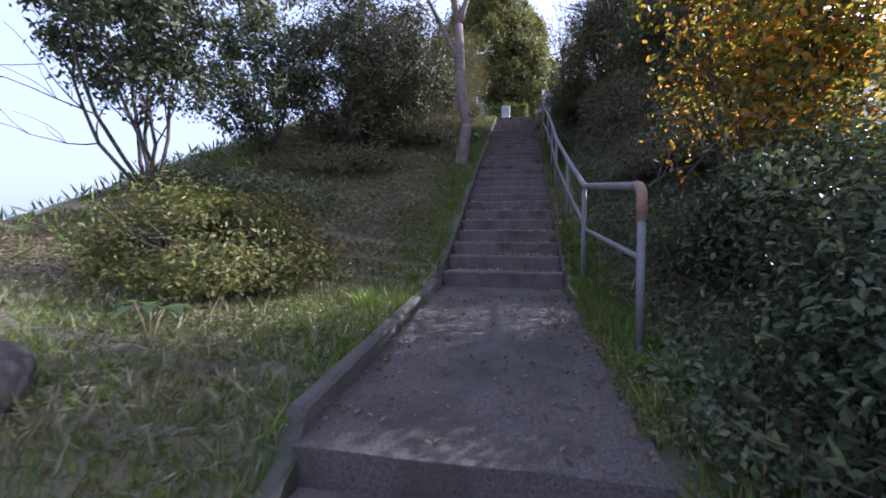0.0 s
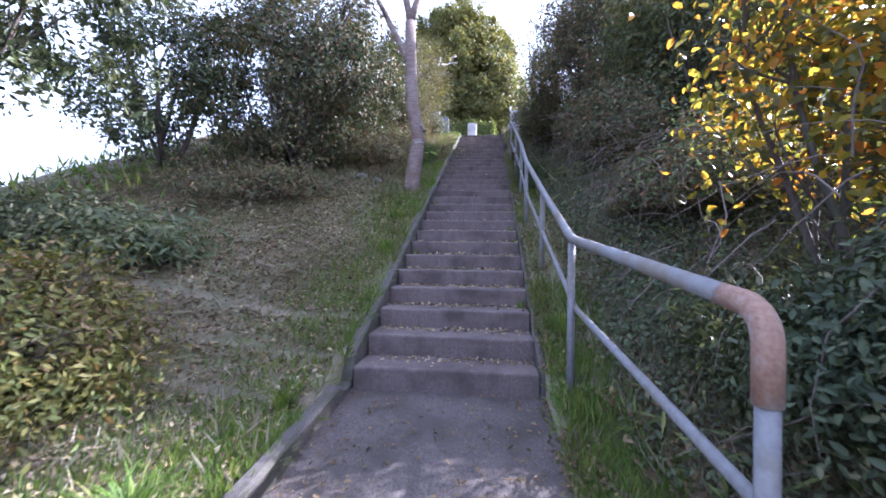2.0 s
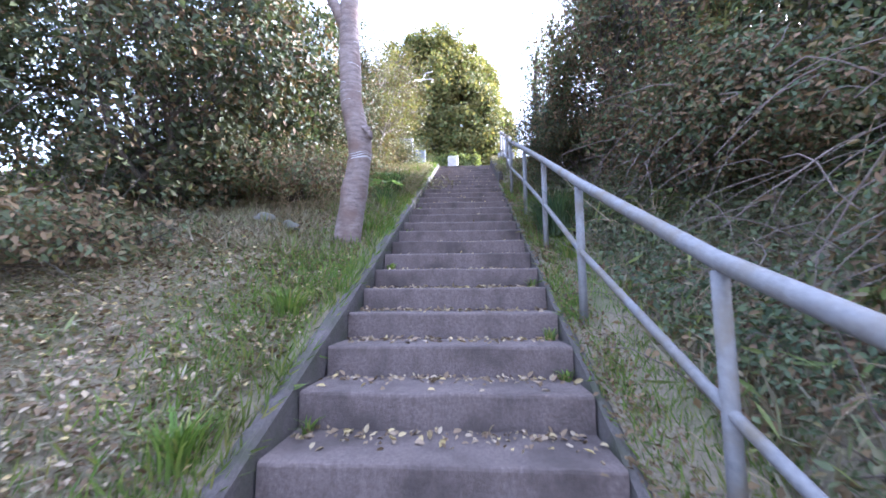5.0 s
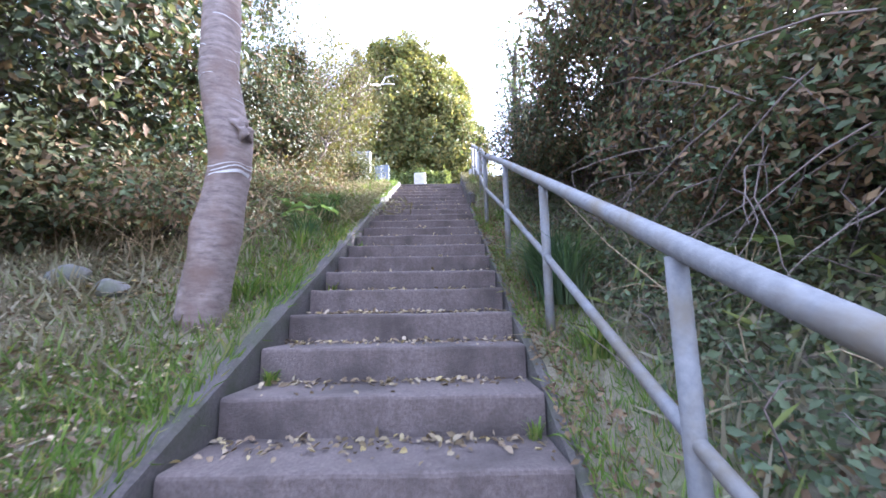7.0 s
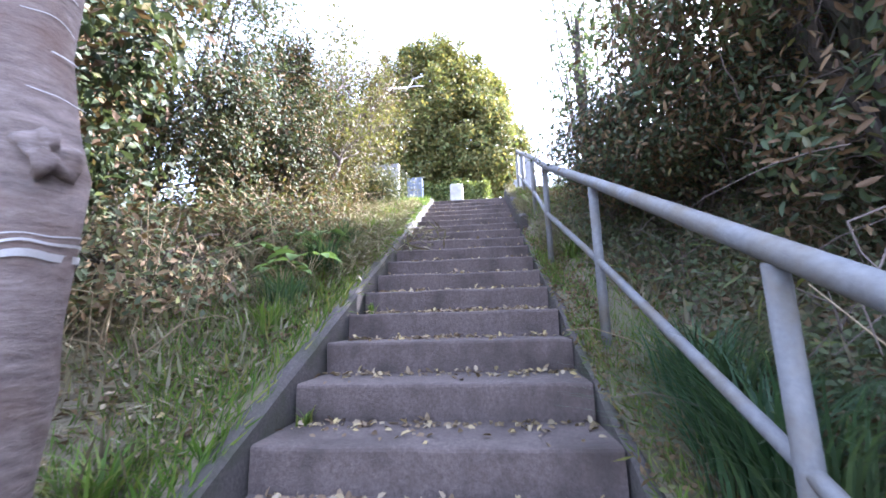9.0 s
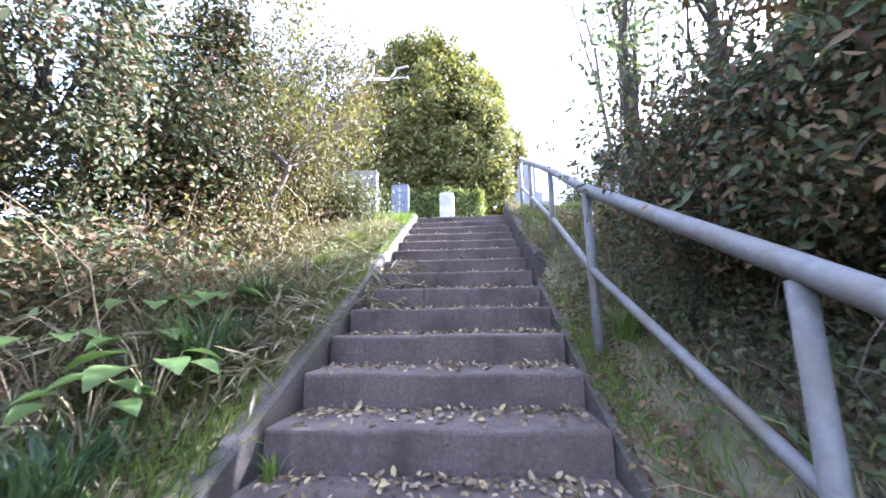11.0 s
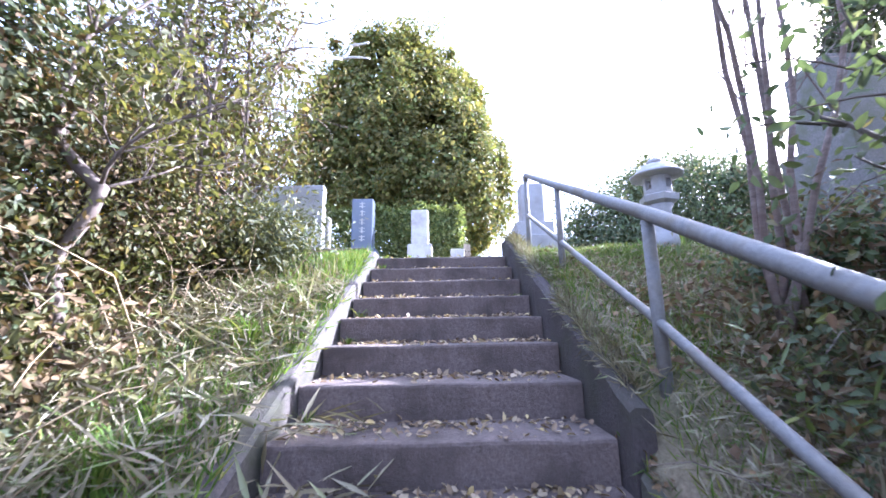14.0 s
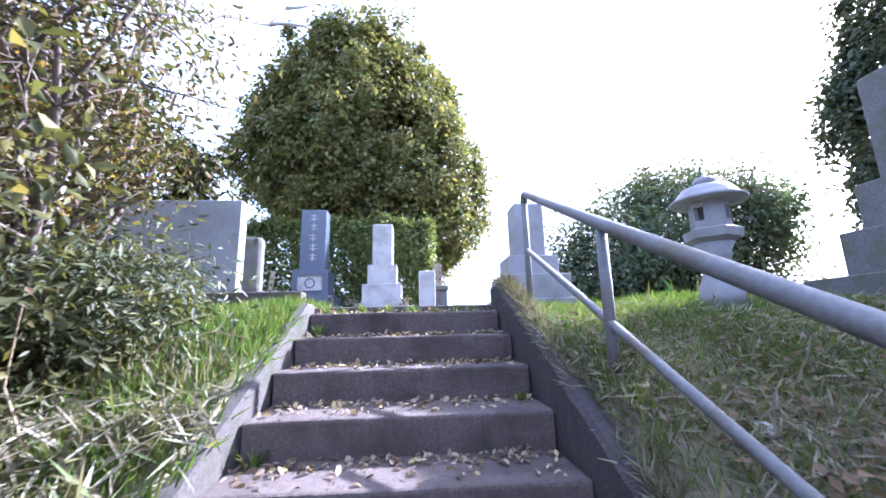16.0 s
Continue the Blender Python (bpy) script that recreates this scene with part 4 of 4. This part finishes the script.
blade_tuft("lily_tuft", "green tuft of strap leaves beside the kerb", -1.15, 7.5, 160, 0.36, 0.3, L_TUFT)
for i in range(12):
    blade_tuft("grass_tuft", "fresh green grass tuft at the path's edge", (-1.0, 0.98)[i % 3 == 0] + random.uniform(-0.08, 0.08), -2.2 + i * 1.05 + random.uniform(-0.3, 0.3), 90, 0.24, 0.2, L_GRASS)

for i in range(11):
    blade_tuft("weed_tuft", "small bright weed tuft on the top step", -0.62 + i * 0.125 + random.uniform(-0.05, 0.05), TOP_Y + random.uniform(0.34, 0.46), 26, random.uniform(0.06, 0.13), 0.09, L_GRASS, TOP_Z)
for i in range(14):
    k = random.randint(2, 29)
    blade_tuft("weed_tuft", "small weed tuft in a corner of the steps", random.choice((-0.62, 0.63)), RUN * (k + 1) - 0.05, 22, random.uniform(0.06, 0.12), 0.08, L_GRASS, RISE * k)


def broad_plant(name, label, x, y, n, h, size, mat):
    t = thing(name, label, "plant", "", (x, y, float(ground(x, y)) - 0.02))
    for i in range(n):
        a = i * 2.4 + random.uniform(-0.3, 0.3)
        k = random.uniform(0.5, 1.0)
        d = Vector((math.cos(a), math.sin(a), 0))
        tip = d * h * 0.55 * k + Vector((0, 0, h * (1.1 - 0.5 * k)))
        v, f = tube([Vector((0, 0, 0)), tip * 0.5 + Vector((0, 0, h * 0.12)), tip], [0.005, 0.004, 0.003], 5, False)
        obj("stalk", v, f, M_STEM, t)
        s = size * random.uniform(0.7, 1.15)
        side = Vector((-d.y, d.x, 0))
        vs, fs = [], []
        for j in range(6):
            u = j / 5
            w = s * (0.16, 0.34, 0.42, 0.38, 0.22, 0.002)[j]
            c = tip + d * s * u + Vector((0, 0, -0.35 * s * u * u))
            for q in (-1, 0, 1):
                vs.append(c + side * w * q + Vector((0, 0, 0.12 * s * abs(q) * math.sin(math.pi * u))))
        fs = [(3 * j + q, 3 * j + q + 1, 3 * j + q + 4, 3 * j + q + 3) for j in range(5) for q in (0, 1)]
        obj("leaf", vs, fs, mat, t, smooth=True)
    return t


L_BROAD = leaf_material("broad_leaves", [(0.0, (0.09, 0.17, 0.06)), (1.0, (0.16, 0.25, 0.09))], 0.35, 0.4)
broad_plant("broadleaf_plant", "pale green broad-leaved plant beside the steps", -1.3, 7.2, 11, 0.32, 0.15, L_BROAD)
broad_plant("broadleaf_plant", "bright green broad-leaved plant beside the kerb", -1.13, 6.6, 8, 0.32, 0.19, L_BROAD)
for x, y, h in ((-1.3, 6.75, 0.3), (-1.5, 7.0, 0.36), (-1.25, 6.45, 0.26), (-1.62, 6.6, 0.34)):
    broad_plant("broadleaf_plant", "green broad-leaved weed in the undergrowth", x, y, 9, h, 0.13, L_BROAD)
broad_plant("broadleaf_plant", "pale broad-leaved weed on the lower slope", -2.0, -2.3, 7, 0.34, 0.13, L_BROAD)
broad_plant("broadleaf_plant", "glossy broad-leaved plant on the bank", 2.0, 2.4, 10, 0.40, 0.17, L_HEDGE)
broad_plant("broadleaf_plant", "glossy broad-leaved plant on the bank", 1.75, 4.3, 10, 0.42, 0.16, L_HEDGE)


def rock(name, label, x, y, r, mat, seed, squash=0.7):
    bm = bmesh.new()
    bmesh.ops.create_icosphere(bm, subdivisions=3, radius=r)
    for v in bm.verts:
        v.co = v.co * (1 + 0.35 * noise.noise(v.co / r * 0.9 + Vector((seed, 0, 0))) + 0.08 * noise.noise(v.co / r * 3 + Vector((seed, 4, 0))))
        v.co.z *= squash
    ob = part(name, bm, mat, smooth=True)
    ob.location = (x, y, float(ground(x, y)) + r * squash * 0.45)
    return tagged(ob, label, "rock")


rock("rock", "grey weathered boulder half sunk in grass", -2.12, 4.85, 0.12, M_STONE_O, 1.0)
rock("rock", "small grey boulder half sunk in grass", -1.80, 4.80, 0.09, M_STONE_O, 6.0)
rock("rock", "dark rounded stone at the foot of the slope", -2.3, -2.85, 0.15, M_WALL, 9.0, 1.3)
rock("stone_chip", "small broken stone lying on the bank", 1.25, 9.5, 0.045, M_STONE_L, 2.0)

# shrub with a bent bare trunk
bent = thing("bent_shrub", "shrub with a twisted bare grey trunk", "shrub", "", (-1.75, 8.75, float(ground(-1.75, 8.75)) - 0.05))
b = Bunch()
b.add(*tube([(0, 0, 0), (-0.04, 0, 0.35), (-0.1, 0, 0.62), (0.02, 0.02, 0.85), (0.06, 0.02, 0.98), (-0.06, 0, 1.1), (-0.2, 0.02, 1.25), (-0.24, 0.02, 1.5), (-0.15, 0.05, 1.9)], [0.035, 0.032, 0.03, 0.032, 0.036, 0.03, 0.028, 0.024, 0.018], 8))
b.make("trunk", M_TWIG, bent)
b = Bunch()
tips = branches(b, [(Vector((-0.15, 0.05, 1.9)), Vector((0.1, 0, 1))), (Vector((-0.2, 0.02, 1.25)), Vector((-0.7, 0.1, 0.5))), (Vector((0.05, 0.02, 0.98)), Vector((0.7, 0.1, 0.5)))], 3, 0.6, 0.012, 0.6, 0.2, 3, 5)
b.make("branch_work", M_TWIG, bent)
tp = np.repeat(np.array([tuple(q[0]) for q in tips]), 14, 0)
leaves("crown", tp + RNG.normal(size=tp.shape) * 0.10, 0.03, L_OLIVE, bent, "", 1.8)


# one long dry stalk that leans down the bank by the handrail
stalk = thing("dry_stalk", "single long pale dry stalk leaning on the bank", "stalk", "", (1.55, 4.28, float(ground(1.55, 4.28)) - 0.02))
v, f = tube([(0, 0, 0), (-0.12, 0.12, 0.22), (-0.33, 0.3, 0.5), (-0.52, 0.45, 0.82)], [0.004, 0.004, 0.0035, 0.002], 6)
obj("stem", v, f, M_STEM, stalk, smooth=True)

# pale dead forked branch that reaches out of the thicket
snag = thing("dead_branch", "pale bare forked branch reaching out of the thicket", "branch", "", (-2.1, 10.4, float(ground(-2.1, 10.4)) - 0.05))
b = Bunch()
up = 7.75 - snag.location.z
b.add(*tube([(0, 0, 0), (0.1, 0.1, up * 0.4), (0.35, 0.35, up * 0.78), (0.62, 0.65, up * 0.93), (0.9, 0.9, up * 0.97)], [0.035, 0.032, 0.028, 0.024, 0.02], 8))
for a, c in (((0.62, 0.65, up * 0.93), (0.66, 0.8, up + 0.12)), ((0.9, 0.9, up * 0.97), (1.0, 1.0, up + 0.18)), ((0.9, 0.9, up * 0.97), (1.22, 1.05, up + 0.02)), ((1.0, 1.0, up + 0.18), (1.2, 1.05, up + 0.26))):
    limb(b, a, c, 0.019, 0.011, 6, 0.06)
b.make("branch_work", M_STONE_L, snag)


# leafless tree with several stems
def bare_tree(name, label, x, y, tips_at, r, kids=3, mat=M_TWIG, length=0.9):
    g = float(ground(x, y))
    t = thing(name, label, "tree", "", (x, y, g - 0.05))
    ends = []
    for tx, ty, tz in tips_at:
        b = Bunch()
        p = limb(b, (random.uniform(-0.08, 0.08), random.uniform(-0.08, 0.08), 0), (tx, ty, tz), r, r * 0.3, 8, 0.06, 8)
        b.make("stem", mat, t)
        ends += [(p[i], (p[i + 1] - p[i]).normalized()) for i in (3, 4, 5, 6, 7)]
    b = Bunch()
    e = branches(b, ends, 2, length, r * 0.22, 0.45, 0.25, 2, 4)
    b.make("branch_work", mat, t)
    return t, e


bare_tree("bare_tree", "leafless grey tree with several upright stems", 1.58, 8.7, [(-0.62, -0.35, 2.9), (-0.4, -0.3, 3.3), (-0.15, -0.1, 3.4), (0.1, 0.0, 3.4), (0.32, 0.2, 3.2), (0.55, -0.1, 2.9)], 0.018, mat=M_BARK, length=0.7)
bare_tree("bare_tree", "leafless tree behind the bank's trees", 4.6, 4.4, [(-0.7, 0.4, 3.4), (0.2, 0.2, 3.8), (0.9, -0.3, 3.2)], 0.05)
big, tips = bare_tree("gnarled_tree", "gnarled dark tree trunk leaning over the bank", 1.52, 7.55, [(-0.12, 0.25, 2.6), (0.42, 0.1, 2.7)], 0.085, 2, M_BARK_D, 0.5)
tp = np.repeat(np.array([tuple(q[0]) for q in tips]), 22, 0)
leaves("crown", tp + RNG.normal(size=tp.shape) * 0.12, 0.028, L_IVY, big, "sparse green leaves", 2.0, fine=True)
bush("bank_bush", "tangled dark shrub at the foot of a bare tree", "shrub", (2.2, 8.9, 4.62), (0.42, 0.4, 0.28), 9000, 0.026, L_IVY, 9, 80, 0.14, 2.0, mat2=L_BROWN, share=0.4)
bush("monument_tree", "dark leafy tree behind the tall monument", "tree", (7.75, 12.9, 8.0), (1.15, 1.2, 2.5), 24000, 0.06, L_DARK, 7, 130, 0.2, lumps=0.4)
bush("ivy_tree", "ivy-covered tree at the end of the bank", "tree", (4.6, 8.4, 7.0), (0.95, 0.8, 1.3), 12000, 0.045, L_DARK, 5, 110, 0.16, mat2=L_OLIVE, share=0.35)

# ---------------------------------------------------------------- terrace on the top
TERRACE = TOP_Z + 0.03
bm = bmesh.new()
block(bm, -0.86, 0.86, TOP_Y + 0.50, TOP_Y + 0.72, TOP_Z - 0.25, TOP_Z + 0.075, 0.012)
tagged(part("terrace_kerb", bm, M_CONC), "concrete kerb at the head of the steps", "kerb", kind="structure")
bm = bmesh.new()
block(bm, -3.2, -0.90, 11.62, 11.80, TOP_Z - 0.3, TOP_Z + 0.22, 0.015)
tagged(part("plot_kerb", bm, M_CONC), "dark concrete border of a grave plot", "kerb", kind="structure")
bm = bmesh.new()
block(bm, -4.2, 2.2, 14.6, 18.2, TOP_Z - 0.2, TOP_Z + 0.10, 0.015)
tagged(part("plot_slab", bm, M_KERB), "low concrete slab under the graves", "slab", kind="structure")


def grave(label, x, y, z, tiers, shaft, mat, group="gravestones on the terrace", crown=0.02):
    """A stone of stepped tiers (width, depth, height) under an upright shaft of the same three."""
    t = thing("gravestone", label, "gravestone", group, (x, y, z))
    h = 0.0
    for w, d, hh in tiers:
        bm = bmesh.new()
        block(bm, -w / 2, w / 2, -d / 2, d / 2, h - (0.04 if h == 0 else 0.001), h + hh, 0.01)
        part("plinth", bm, mat, t)
        h += hh
    w, d, hh = shaft
    bm = bmesh.new()
    block(bm, -w / 2, w / 2, -d / 2, d / 2, h - 0.001, h + hh, crown, 3)
    part("shaft", bm, mat, t)
    return t, h


Z = TOP_Z + 0.10
pale, h = grave("pale square granite gravestone on stepped plinths", -0.53, 16.1, Z - 0.02, [(1.0, 1.0, 0.32), (0.74, 0.74, 0.36), (0.56, 0.56, 0.38)], (0.40, 0.40, 0.84), M_STONE_L, crown=0.035)
blue, h = grave("polished dark blue gravestone with a pale crest on its plinth", -1.88, 16.1, Z, [(0.94, 0.80, 0.46), (0.68, 0.58, 0.50)], (0.49, 0.36, 1.22), M_STONE_B)
for i in range(5):
    for j in range(3):
        bm = bmesh.new()
        z = h + 1.06 - i * 0.2
        if j == 2:
            block(bm, -0.016, 0.016, -0.185, -0.177, z - 0.075, z + 0.075, 0.002)
        else:
            block(bm, -0.07 + 0.015 * (i % 2), 0.07, -0.185, -0.177, z + 0.03 - j * 0.07, z + 0.046 - j * 0.07, 0.002)
        part("carved_stroke", bm, M_STONE_L, blue, "pale worn carved stroke")
bm = bmesh.new()
block(bm, -0.23, 0.23, -0.304, -0.286, 0.56, 0.84, 0.04)
part("crest_plate", bm, M_STONE_L, blue, "pale stone plate with a round crest")
bm = bmesh.new()
for i in range(20):
    a0, a1 = 2 * math.pi * i / 20, 2 * math.pi * (i + 1) / 20
    q = [(r * math.cos(a), r * math.sin(a)) for r, a in ((0.10, a0), (0.10, a1), (0.072, a1), (0.072, a0))]
    bm.faces.new([bm.verts.new((x, -0.308, 0.7 + z)) for x, z in q])
bmesh.ops.remove_doubles(bm, verts=bm.verts[:], dist=1e-5)
part("crest_ring", bm, M_STONE_B, blue, "dark ring of the crest")
grave("grey granite gravestone on stepped plinths", 1.16, 11.85, TOP_Z - 0.02, [(0.72, 0.66, 0.14), (0.62, 0.56, 0.22), (0.46, 0.42, 0.18)], (0.29, 0.28, 0.52), M_STONE)
grave("small leaning white gravestone slab", 0.34, 16.0, Z, [(0.44, 0.4, 0.07)], (0.32, 0.18, 0.86), M_STONE_L)
grave("squat dark gravestone block with a capstone", 0.64, 16.3, Z, [(0.22, 0.26, 0.56)], (0.28, 0.34, 0.1), M_STONE_O)
grave("tall weathered granite monument on broad stepped plinths", 4.30, 10.65, TOP_Z - 0.03, [(1.6, 1.5, 0.24), (1.18, 1.1, 0.38), (1.06, 0.8, 0.38)], (0.94, 0.5, 0.89), M_STONE_O)
grave("old rounded gravestone stained with lichen", -2.0, 13.2, TOP_Z + 0.15, [(0.46, 0.3, 0.2)], (0.38, 0.18, 0.72), M_STONE_O, crown=0.07)
slab, h = grave("broad flat grey memorial slab", -2.14, 11.85, TOP_Z + 0.06, [(1.45, 0.3, 0.1)], (1.25, 0.14, 0.93), M_STONE, crown=0.012)


def prayer_stake(x, y, h, lean):
    t = thing("wooden_stake", "narrow weathered wooden grave stake with faded marks", "grave stake", "grave stakes", (x, y, Z - 0.03))
    bm = bmesh.new()
    block(bm, -0.04, 0.04, -0.008, 0.008, 0, h, 0.002)
    for v in bm.verts:
        if v.co.z > h - 0.01:
            v.co.z += 0.05 * (1 - abs(v.co.x) / 0.04)
        v.co.x += lean * v.co.z
    part("board", bm, M_WOOD_W, t)
    for i in range(6):
        bm = bmesh.new()
        z = h * (0.85 - 0.12 * i)
        block(bm, -0.016, 0.016, -0.0115, -0.0085, z - 0.02, z + 0.02, 0.0)
        for v in bm.verts:
            v.co.x += lean * v.co.z
        part("faded_mark", bm, M_BARK_D, t, "faded dark ink mark")


prayer_stake(-2.62, 15.7, 0.95, 0.1)
prayer_stake(0.53, 16.55, 1.2, 0.02)
prayer_stake(0.64, 16.6, 1.2, 0.0)


def vase(x, y, z):
    t = thing("grave_vase", "white cylindrical flower vase before a grave", "vase", "grave vases", (x, y, z))
    bm = bmesh.new()
    spin(bm, [(0.03, 0), (0.034, 0.02), (0.03, 0.05), (0.032, 0.2), (0.037, 0.21)], 12)
    part("body", bm, M_STONE_L, t, smooth=True)
    q = RNG.normal(size=(60, 3)) * 0.05 + [0, 0, 0.31]
    tagged(leaves("flowers", q, 0.03, L_STRAW, t, "withered flowers", 1.8), "withered flowers", kind="stuff")


for x in (-2.35, -1.42, -1.02, -0.08):
    vase(x, 15.5, Z)
bm = bmesh.new()
block(bm, -0.75, -0.3, 15.2, 15.45, Z - 0.02, Z + 0.14, 0.01)
tagged(part("incense_block", bm, M_STONE), "small grey stone incense stand", "incense stand")
bm = bmesh.new()
block(bm, -2.08, -1.68, 15.2, 15.45, Z - 0.02, Z + 0.14, 0.01)
tagged(part("incense_block", bm, M_STONE_B), "small dark stone incense stand", "incense stand")


def lantern(x, y):
    g = float(ground(x, y))
    t = thing("stone_lantern", "pale granite stone lantern with a broad round cap", "lantern", "", (x, y, g - 0.05))
    t.scale = (0.81, 0.81, 0.85)
    bm = bmesh.new()
    spin(bm, [(0.25, 0), (0.25, 0.05), (0.19, 0.07), (0.19, 0.09)], 24)
    part("base", bm, M_STONE, t)
    bm = bmesh.new()
    spin(bm, [(0.17, 0.09), (0.175, 0.18), (0.16, 0.27), (0.12, 0.36), (0.105, 0.44), (0.115, 0.50), (0.13, 0.52), (0.115, 0.545), (0.16, 0.62)], 24)
    part("shaft", bm, M_STONE, t, smooth=True)
    bm = bmesh.new()
    spin(bm, [(0.16, 0.62), (0.225, 0.66), (0.235, 0.73), (0.20, 0.745), (0.19, 0.75)], 6, turn=0.3)
    part("platform", bm, M_STONE, t)
    # light box with real openings
    bm = bmesh.new()
    n, r0, r1, z0, z1 = 12, 0.165, 0.115, 0.75, 0.97
    for i in range(n):
        a0, a1 = 2 * math.pi * i / n + 0.13, 2 * math.pi * (i + 1) / n + 0.13
        spans = [(z0, z1)] if i % 3 else [(z0, z0 + 0.06), (z1 - 0.04, z1)]
        for za, zb in spans:
            q = [bm.verts.new((r * math.cos(a), r * math.sin(a), z)) for r in (r0, r1) for a in (a0, a1) for z in (za, zb)]
            for f in ((0, 2, 3, 1), (4, 5, 7, 6), (0, 1, 5, 4), (2, 6, 7, 3), (0, 4, 6, 2), (1, 3, 7, 5)):
                bm.faces.new([q[k] for k in f])
    part("light_box", bm, M_STONE, t)
    bm = bmesh.new()
    spin(bm, [(0.17, 0.965), (0.31, 0.985), (0.315, 1.0), (0.27, 1.03), (0.235, 1.07), (0.20, 1.11), (0.13, 1.135), (0.07, 1.14)], 28)
    part("cap", bm, M_STONE, t, smooth=True)
    bm = bmesh.new()
    spin(bm, [(0.06, 1.135), (0.09, 1.15), (0.095, 1.19), (0.075, 1.21), (0.03, 1.22), (0.012, 1.25)], 18)
    part("finial", bm, M_STONE, t, smooth=True)


lantern(2.24, 10.8)


# clipped hedge behind the graves
def hedge(x0, x1, y0, y1, z0, z1, n, label):
    t = thing("hedge", label, "hedge", "", ((x0 + x1) / 2, (y0 + y1) / 2, z0))
    cx, cy = (x0 + x1) / 2, (y0 + y1) / 2
    b = Bunch()
    for i in range(14):
        x = x0 + (x1 - x0) * (i + 0.5) / 14 - cx
        p = limb(b, (x, 0, -0.05), (x + random.uniform(-0.2, 0.2), random.uniform(-0.2, 0.2), z1 - z0 - 0.25), 0.03, 0.012, 6)
        branches(b, [(p[3], Vector((0, -0.6, 0.5))), (p[5], Vector((0, 0.3, 0.8)))], 2, 0.4, 0.01, 0.7, 0.1, 2, 4)
    b.make("branch_work", M_BARK_D, t)
    u, v = RNG.uniform(0, 1, n), RNG.uniform(0, 1, n)
    face = RNG.choice(5, n, p=[0.42, 0.28, 0.1, 0.1, 0.1])
    X, Y, H = x1 - x0, y1 - y0, z1 - z0
    q = np.zeros((n, 3))
    nn = np.zeros((n, 3))
    for k, (px, py, pz, nv) in enumerate(((u * X, 0 * u, v * H, (0, -1, 0.3)), (u * X, v * Y, 0 * u + H, (0, 0, 1)), (0 * u + X, u * Y, v * H, (1, 0, 0.3)), (0 * u, u * Y, v * H, (-1, 0, 0.3)), (u * X, 0 * u + Y, v * H, (0, 1, 0.3)))):
        s = face == k
        q[s] = np.stack([px, py, pz], 1)[s]
        nn[s] = nv
    q += RNG.normal(size=q.shape) * 0.07 - nn * np.abs(RNG.normal(0, 0.08, n))[:, None]
    q[:, 2] += 0.06 * np.sin(q[:, 0] * 5.0) + 0.04 * np.sin(q[:, 0] * 13.0)
    q[:, 2] = np.maximum(q[:, 2], 0.03)
    q -= [X / 2, Y / 2, 0]
    leaves("foliage", q, 0.055, L_HEDGE, t, "", 1.6, nn, 0.8)
    return t


hedge(-4.6, 0.45, 16.9, 17.9, TOP_Z + 0.1, 7.42, 42000, "clipped green hedge behind the graves, bright on top")

# large round tree behind the hedge
TREE_FOOT = float(ground(-1.9, 21.0)) - 0.1
bt = thing("round_tree", "large dense evergreen tree with a round sunlit crown", "tree", "", (-1.55, 21.0, TREE_FOOT))
b = Bunch()
b.add(*tube([(0, 0, 0), (0.1, 0, 2.5), (0, 0, 4.6), (0.1, 0, 7.2)], [0.45, 0.4, 0.34, 0.15], 14))
b.make("trunk", M_BARK_D, bt)
b = Bunch()
for i in range(26):
    a = i * 2.4
    limb(b, (0, 0, 3.2 + 0.15 * i), (2.3 * math.cos(a) * random.uniform(0.6, 1), 2.3 * math.sin(a) * random.uniform(0.6, 1), 4.6 + 0.16 * i + random.uniform(0, 1.0)), 0.13, 0.03, 6)
b.make("branch_work", M_BARK_D, bt)
parts = [((0.0, 0, 11.7 - TREE_FOOT), (3.3, 3.0, 3.6), 90000, 420), ((1.4, -0.3, 9.6 - TREE_FOOT), (2.75, 2.4, 2.9), 55000, 260), ((-1.6, 0.2, 10.9 - TREE_FOOT), (2.5, 2.3, 2.6), 48000, 220)]
P, O = zip(*[crown_points(n, c, r, k, 0.2, 0.72, lumps=0.35) for c, r, n, k in parts])
P, O = np.concatenate(P), np.concatenate(O)
k = RNG.permutation(len(P))
leaves("crown", P[k[:120000]], 0.092, L_CROWN, bt, "", 1.7, O[k[:120000]], 0.7)
leaves("mixed_foliage", P[k[120000:]], 0.085, L_HEDGE, bt, "fresher green leaves among the rest", 1.7, O[k[120000:]], 0.7)

bush("round_bush", "round dark green bush behind the lantern", "shrub", (4.85, 14.3, 6.35), (1.5, 1.3, 1.3), 34000, 0.042, L_IVY, 10, 140, 0.2)
bush("round_bush", "low spreading green bush behind a gravestone", "shrub", (2.9, 13.6, 5.7), (0.9, 0.8, 0.6), 14000, 0.04, L_IVY, 8, 80, 0.2)
bush("far_tree", "far dark tree beyond the cemetery", "tree", (-6.5, 16.5, 7.5), (2.4, 2.2, 2.4), 16000, 0.11, L_OLIVE, 6, 110, 0.2)
